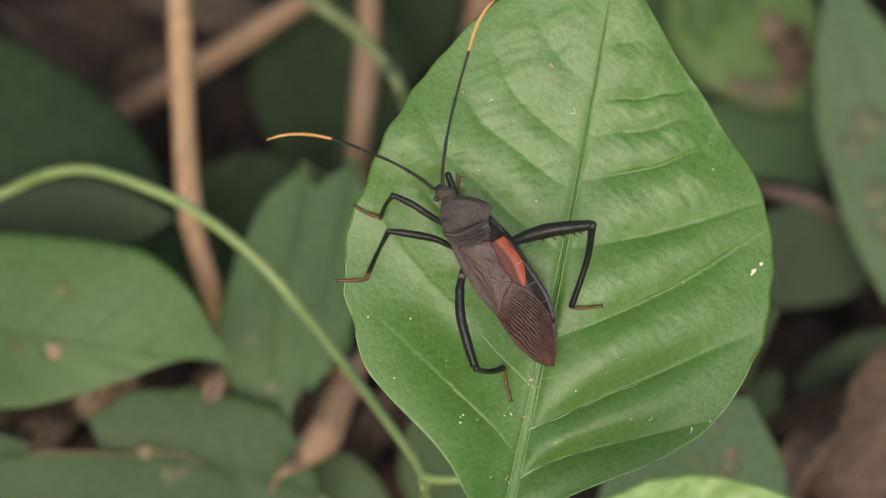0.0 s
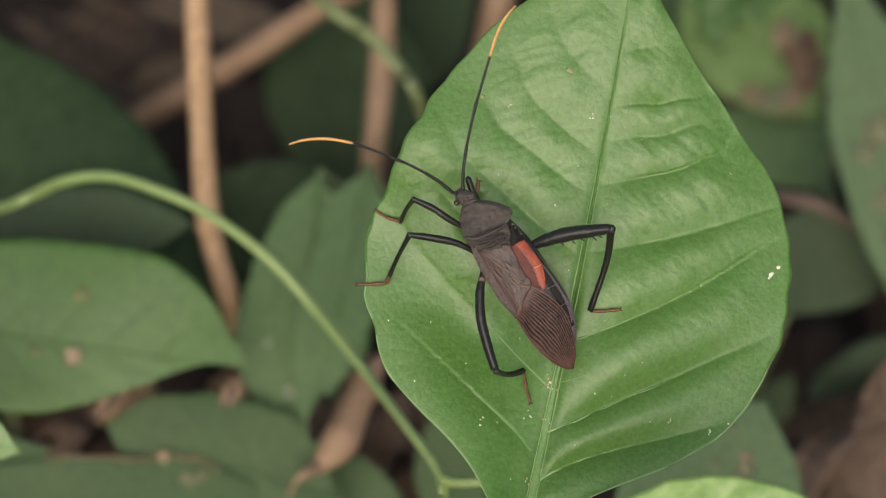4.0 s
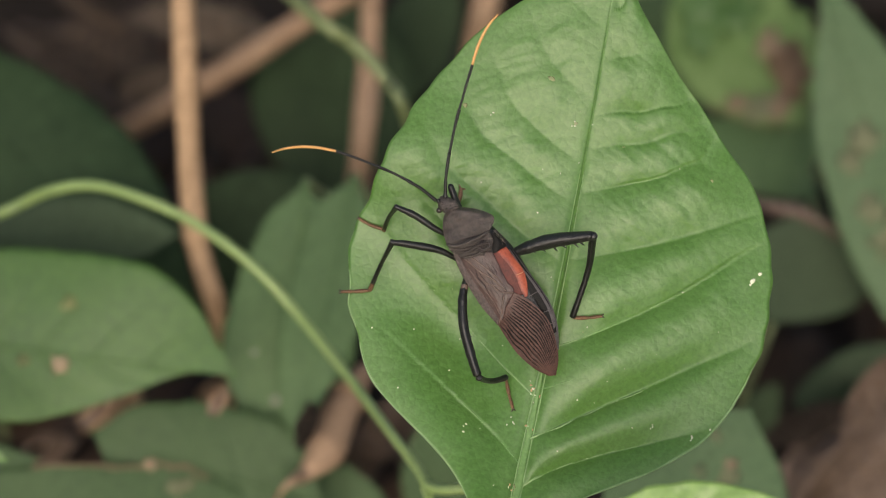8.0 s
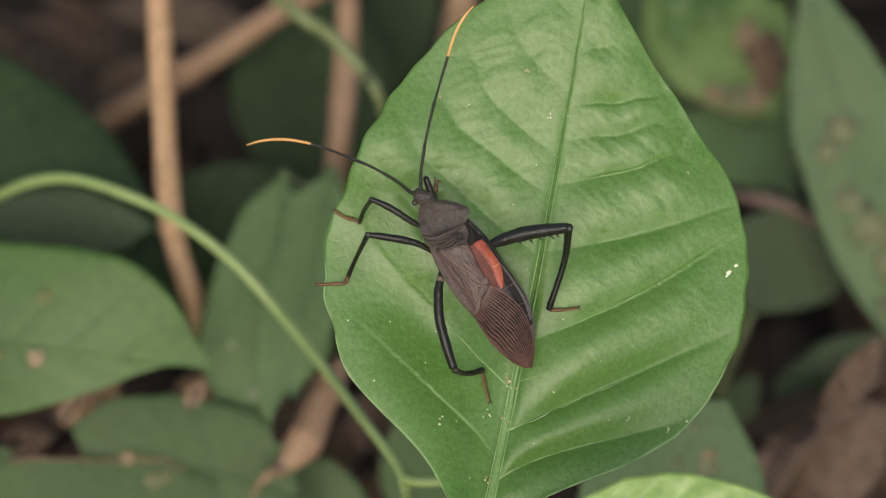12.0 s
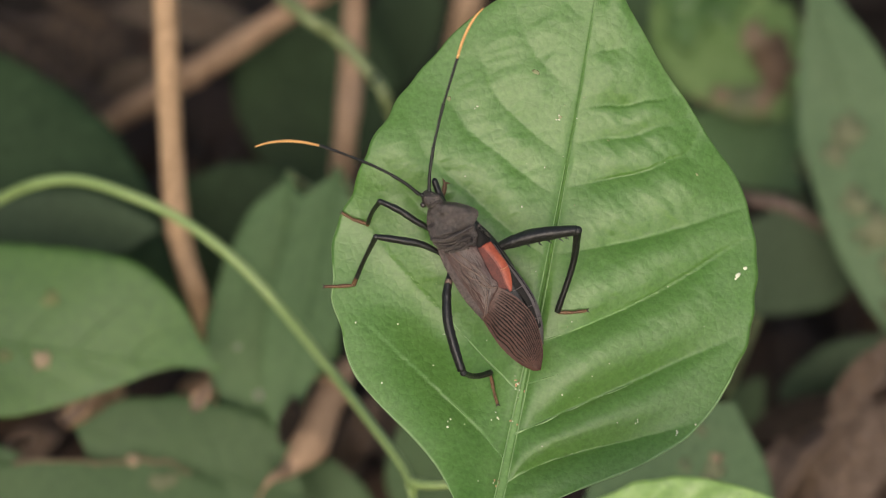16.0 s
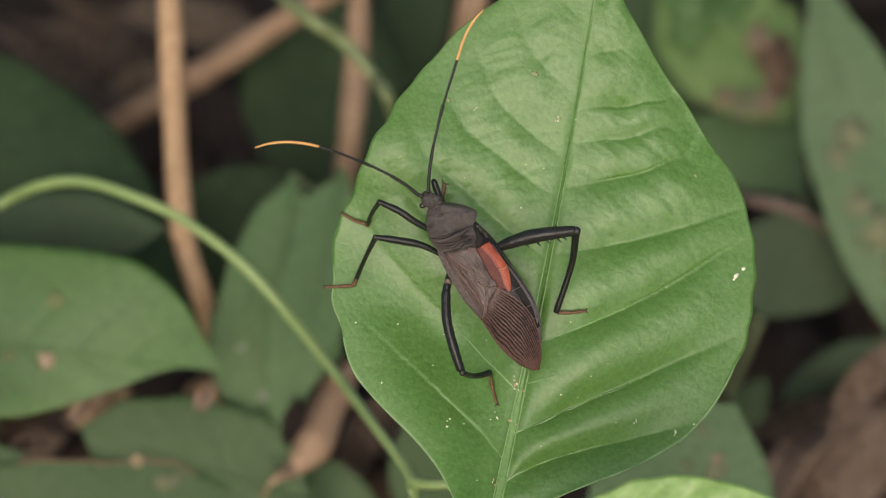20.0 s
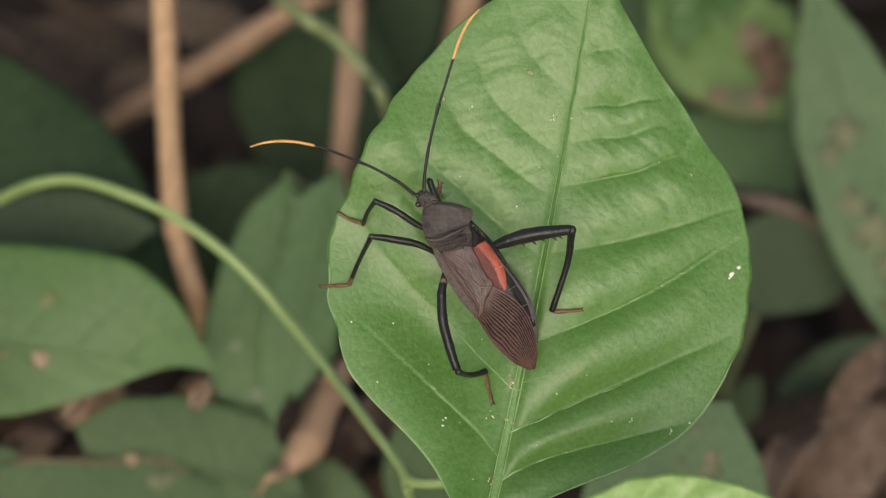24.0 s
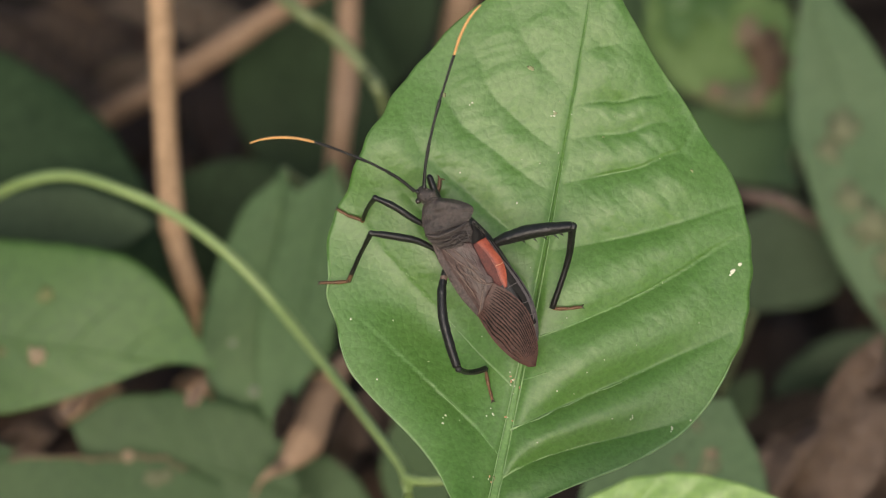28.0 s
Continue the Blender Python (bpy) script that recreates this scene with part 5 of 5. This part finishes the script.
ca, cb = spline(CORIUM_A, 30), spline(CORIUM_B, 30)
for k in range(9):
    q = 0.1 + 0.09 * k
    pts = []
    for i in range(3, 27, 3):
        p = ca[i].lerp(cb[i], q + 0.03 * math.sin(i * 0.7 + k))
        p.z += 0.0007 * math.sin(math.pi * q) * (0.4 + 0.6 * math.sin(math.pi * min(1, 0.15 + i / 30 * 0.8))) + 0.00001
        pts.append(p)
    part("wing_wrinkle", tube(pts, [0.00002, 0.00006, 0.00005, 0.00002], 26, 6, wobble=0.5, grain=2500), (M_RIDGE, M_WING, M_EDGE)[k % 3], corium)

# bare flank of the abdomen
plate("red_flank", [(0.00107, 0.00503, 0.00465), (0.00061, 0.00236, 0.00465), (0.00088, 0.00017, 0.00460), (0.00176, -0.00209, 0.00450)], [(0.00325, 0.00462, 0.00445), (0.00345, 0.00232, 0.00445), (0.00338, 0.00018, 0.00440), (0.00284, -0.00222, 0.00430)], 0.00005, M_RED, abdomen, thick=0.0001, label="dark red flank skin")
plate("orange_flank", [(0.00262, 0.00482, 0.00466), (0.00318, 0.00261, 0.00470), (0.00316, 0.00044, 0.00465), (0.00272, -0.00128, 0.00455), (0.00260, -0.00270, 0.00440)], [(0.00394, 0.00472, 0.00430), (0.00410, 0.00266, 0.00430), (0.00426, 0.00069, 0.00430), (0.00382, -0.00093, 0.00430), (0.00305, -0.00248, 0.00430)],
      0.00008, M_ORANGE, abdomen, thick=0.0001, label="bright orange flank patch")
plate("ember_flank", [(0.00248, 0.00478, 0.00462), (0.00289, 0.00254, 0.00466), (0.00291, 0.00044, 0.00462), (0.00253, -0.00129, 0.00452), (0.00245, -0.00273, 0.00440)], [(0.00339, 0.00484, 0.00450), (0.00350, 0.00260, 0.00455), (0.00345, 0.00051, 0.00455), (0.00304, -0.00117, 0.00450), (0.00291, -0.00271, 0.00435)],
      0.00004, M_EMBER, abdomen, thick=0.0001, label="red-orange border of the flank")
plate("black_flank", [(0.00368, 0.00479, 0.00420), (0.00404, 0.00133, 0.00420), (0.00341, -0.00171, 0.00420), (0.00355, -0.00554, 0.00400), (0.00299, -0.00927, 0.00340)], [(0.00443, 0.00408, 0.00400), (0.00458, 0.00068, 0.00400), (0.00488, -0.00262, 0.00400), (0.00478, -0.00568, 0.00380), (0.00373, -0.00911, 0.00330)], 0.0001, M_BLACK, abdomen)
plate("flank_rim", [(0.00408, 0.00430, 0.00428), (0.00420, 0.00090, 0.00428), (0.00436, -0.00240, 0.00426), (0.00432, -0.00550, 0.00404), (0.00362, -0.00845, 0.00352), (0.00245, -0.01110, 0.00298)],
      [(0.00456, 0.00375, 0.00360), (0.00477, 0.00056, 0.00370), (0.00507, -0.00299, 0.00370), (0.00494, -0.00616, 0.00350), (0.00401, -0.00914, 0.00300), (0.00260, -0.01157, 0.00260)], 0.00008, M_RIM, abdomen, thick=0.0004, label="grey rim of the abdomen")
part("band", tube([(0.00303, 0.00065, 0.00476), (0.00380, 0.00048, 0.00474), (0.00422, 0.00054, 0.00450)], [0.00005, 0.00007, 0.00005], 8, 6), M_BAND, abdomen)
for a, b in (((0.00300, -0.00285, 0.00450), (0.00496, -0.00297, 0.00430)), ((0.00351, -0.00582, 0.00430), (0.00486, -0.00604, 0.00400)), ((0.00359, -0.00775, 0.00390), (0.00442, -0.00796, 0.00360))):
    part("band", tube([a, b], [0.00005, 0.00004], 6, 6), M_RIM, abdomen)


def grounded(p):
    """A point of a foot, lifted by the height of the leaf under it."""
    q = BUG_LOCAL @ Vector(p)
    return Vector(p) + Vector((0, 0, leaf_top(q.x, q.y) - LIFT))


def leg(joints, radii, feet, parent=bug, spines=(), rust=0.0):
    """A leg whose thigh carries the shin, the foot and its claws."""
    last = len(joints[1]) - 1
    for k in range(1, last + 1):
        joints[1][k] = Vector(joints[1][k]).lerp(grounded(joints[1][k]), min(1, 0.3 + 0.7 * k / last))
    thigh = joint("leg", joints[0], radii[0], M_THIGH, parent, 20)
    joint("shin", joints[1], radii[1], M_LIMB, thigh, 18)
    a, b = Vector(joints[1][-2]), Vector(joints[1][-1])
    if rust:
        part("shin_end", tube([a.lerp(b, 1 - rust), a.lerp(b, 1 - rust * 0.5), b], [radii[1][-2] * 1.02, radii[1][-1] * 1.06, radii[1][-1] * 1.08], 10, 14), M_FOOT, thigh, "rusty lower end of the shin")
    bm = bmesh.new()
    bmesh.ops.create_icosphere(bm, subdivisions=2, radius=radii[1][0] * 1.25, matrix=Matrix.Translation(joints[1][0]))
    part("knee", bm, M_THIGH, thigh)
    path = [grounded(p) for p in feet]
    for k in range(len(path) - 1):
        r = 0.00025 - 0.00003 * k
        joint("foot", [path[k], path[k].lerp(path[k + 1], 0.5) + Vector((0, 0, 0.00008)), path[k + 1]], [r * 0.75, r, r * 0.85], M_FOOT, thigh, 10, label="rusty orange foot")
    d = (path[-1] - path[-2]).normalized()
    s = d.cross(Vector((0, 0, 1)))
    for w in (-1, 1):
        part("claw", tube([path[-1], path[-1] + d * 0.00022 + s * 0.00016 * w, path[-1] + d * 0.0004 + s * 0.00032 * w - Vector((0, 0, 0.0001))], [0.00012, 0.0001, 0.00004], 8, 6), M_CLAW, thigh, "dark claw")
    for at, way in spines:
        part("spine", tube([at, Vector(at) + Vector(way)], [0.00016, 0.00002], 4, 6), M_LIMB, thigh)
    return thigh


leg(([(-0.00204, 0.01015, 0.00260), (-0.00325, 0.01225, 0.00380), (-0.00459, 0.01511, 0.00460), (-0.00620, 0.01754, 0.00460)], [(-0.00620, 0.01754, 0.00460), (-0.00798, 0.01704, 0.00260), (-0.00960, 0.01604, 0.00070)]),
    ([0.0003, 0.00038, 0.00045, 0.00043, 0.00033], [0.00033, 0.00028, 0.00027, 0.0003]), [(-0.00956, 0.01610, 0.00070), (-0.01101, 0.01785, 0.00050), (-0.01177, 0.01934, 0.00040)], rust=0.15)
leg(([(-0.00273, 0.00675, 0.00260), (-0.00441, 0.00935, 0.00400), (-0.00718, 0.01192, 0.00480), (-0.00928, 0.01365, 0.00490)], [(-0.00928, 0.01365, 0.00490), (-0.01256, 0.01188, 0.00280), (-0.01585, 0.00974, 0.00070)]),
    ([0.0003, 0.0004, 0.00049, 0.00047, 0.00034], [0.00035, 0.00028, 0.00027, 0.0003]), [(-0.01594, 0.00970, 0.00070), (-0.01791, 0.01076, 0.00050), (-0.01946, 0.01168, 0.00040)], rust=0.28)
leg(([(-0.00232, 0.00462, 0.00220), (-0.00427, 0.00270, 0.00300), (-0.00542, 0.00124, 0.00360), (-0.00707, -0.00178, 0.00430), (-0.00827, -0.00564, 0.00450), (-0.00898, -0.00850, 0.00440)], [(-0.00895, -0.00890, 0.00400), (-0.00835, -0.00998, 0.00310), (-0.00720, -0.01080, 0.00200), (-0.00575, -0.01130, 0.00090)]),
    ([0.00036, 0.00048, 0.0006, 0.00064, 0.00062, 0.00056], [0.00042, 0.00036, 0.00037, 0.00042]), [(-0.00598, -0.01166, 0.00080), (-0.00670, -0.01351, 0.00050), (-0.00730, -0.01552, 0.00040)],
    spines=[((-0.00655, -0.00148, 0.00440), (0.0006, 0.0001, -0.0003)), ((-0.00730, -0.00350, 0.00450), (0.0006, 0.0001, -0.0003)), ((-0.00793, -0.00342, 0.00450), (-0.0005, -0.0001, 0.0002))])
leg(([(0.00394, 0.00348, 0.00240), (0.00642, 0.00306, 0.00360), (0.00990, 0.00202, 0.00450), (0.01501, -0.00030, 0.00480)], [(0.01504, -0.00041, 0.00480), (0.01218, -0.00421, 0.00320), (0.00685, -0.00889, 0.00090)]),
    ([0.00046, 0.00066, 0.00086, 0.00094, 0.00086, 0.0006], [0.00052, 0.00044, 0.00039, 0.0004]), [(0.00688, -0.00901, 0.00080), (0.00873, -0.01016, 0.00050), (0.01049, -0.01097, 0.00040)],
    spines=[((0.00809, 0.00175, 0.00420), (0.0002, -0.0007, -0.0002)), ((0.00957, 0.00102, 0.00430), (0.0002, -0.0007, -0.0002)), ((0.01081, 0.00063, 0.00440), (0.0003, -0.0008, -0.0002)), ((0.01227, 0.00001, 0.00450), (0.0003, -0.0008, -0.0002)),
            ((0.01309, -0.00031, 0.00450), (0.0003, -0.0006, -0.0002)), ((0.00683, 0.00225, 0.00400), (0.0002, -0.0005, -0.0002))])
part("leg_joint", tube([(-0.00383, 0.00314, 0.00278), (-0.00425, 0.00272, 0.00300)], [0.00052, 0.00055, 0.0005], 6, 12), M_TAN, bug, "tan ring at the root of the leg")
# the fore leg on the far side reaches past the head
front = joint("leg", [(0.00106, 0.01240, 0.00260), (0.00140, 0.01422, 0.00280), (0.00181, 0.01610, 0.00280)], [0.0005, 0.00045, 0.0004], M_LIMB, bug)
joint("shin", [(0.00181, 0.01610, 0.00280), (0.00150, 0.01490, 0.00060), grounded((0.00125, 0.01340, 0.00090))], [0.0004, 0.0003, 0.0003], M_LIMB, front)
far_foot = [grounded(p) for p in ((0.00125, 0.01336, 0.00090), (0.00231, 0.01434, 0.00070), (0.00299, 0.01519, 0.00060))]
joint("foot", far_foot, [0.0003, 0.0003, 0.00022], M_FOOT, front, label="rusty orange foot")
for side_way in ((0.00055, -0.00043, -0.0001), (0.00005, 0.0007, -0.0001)):
    part("claw", tube([far_foot[2], far_foot[2] + Vector(side_way) * 0.6, far_foot[2] + Vector(side_way)], [0.00014, 0.00012, 0.00004], 6, 6), M_FOOT, front)


def feeler(pts, tip):
    """An antenna of three dark joints and an amber tip."""
    first = joint("antenna", pts[0], [0.00024, 0.0002, 0.00022], M_LIMB, bug, 12)
    joint("antenna_joint", pts[1], [0.00017, 0.00017, 0.00022], M_LIMB, first, 14)
    joint("antenna_joint", pts[2], [0.00016, 0.00016, 0.00019], M_LIMB, first, 14)
    joint("antenna_tip", tip, [0.00016, 0.00018, 0.00016, 0.00009], M_TIP, first, 16, label="amber antenna tip")
    return first


raised = feeler(([(0.00044, 0.01532, 0.00420), (0.00191, 0.01756, 0.00500), (0.00394, 0.02009, 0.00560)], [(0.00394, 0.02009, 0.00560), (0.00605, 0.02238, 0.00620), (0.00817, 0.02454, 0.00680)], [(0.00817, 0.02454, 0.00680), (0.01066, 0.02686, 0.00720), (0.01291, 0.02894, 0.00760)]),
       [(0.01291, 0.02894, 0.00760), (0.01450, 0.03041, 0.00790), (0.01618, 0.03165, 0.00820), (0.01783, 0.03254, 0.00840), (0.01943, 0.03305, 0.00850)])
feeler(([(-0.00103, 0.01544, 0.00420), (-0.00189, 0.01781, 0.00500), (-0.00298, 0.01995, 0.00560)], [(-0.00298, 0.01995, 0.00560), (-0.00426, 0.02200, 0.00620), (-0.00562, 0.02388, 0.00680)], [(-0.00562, 0.02388, 0.00680), (-0.00741, 0.02624, 0.00720), (-0.00924, 0.02844, 0.00760)]),
       [(-0.00924, 0.02844, 0.00760), (-0.01097, 0.03004, 0.00790), (-0.01287, 0.03138, 0.00820), (-0.01497, 0.03238, 0.00840), (-0.01684, 0.03289, 0.00850)])


# ---- what moves ----
def motions():
    """The raised antenna swings slowly about its base; all else holds still."""
    base = Matrix.Translation((0.00044, 0.01532, 0.00420))
    swing = ((0.0, -0.5), (3.5, -0.9), (8.0, -1.15), (12.5, -1.35), (18.0, -1.8), (24.0, -2.15), (28.0, -2.4))
    walk(raised, [(t, base @ pose(0, 0, 0, 0, 0, a) @ base.inverted()) for t, a in swing])


motions()
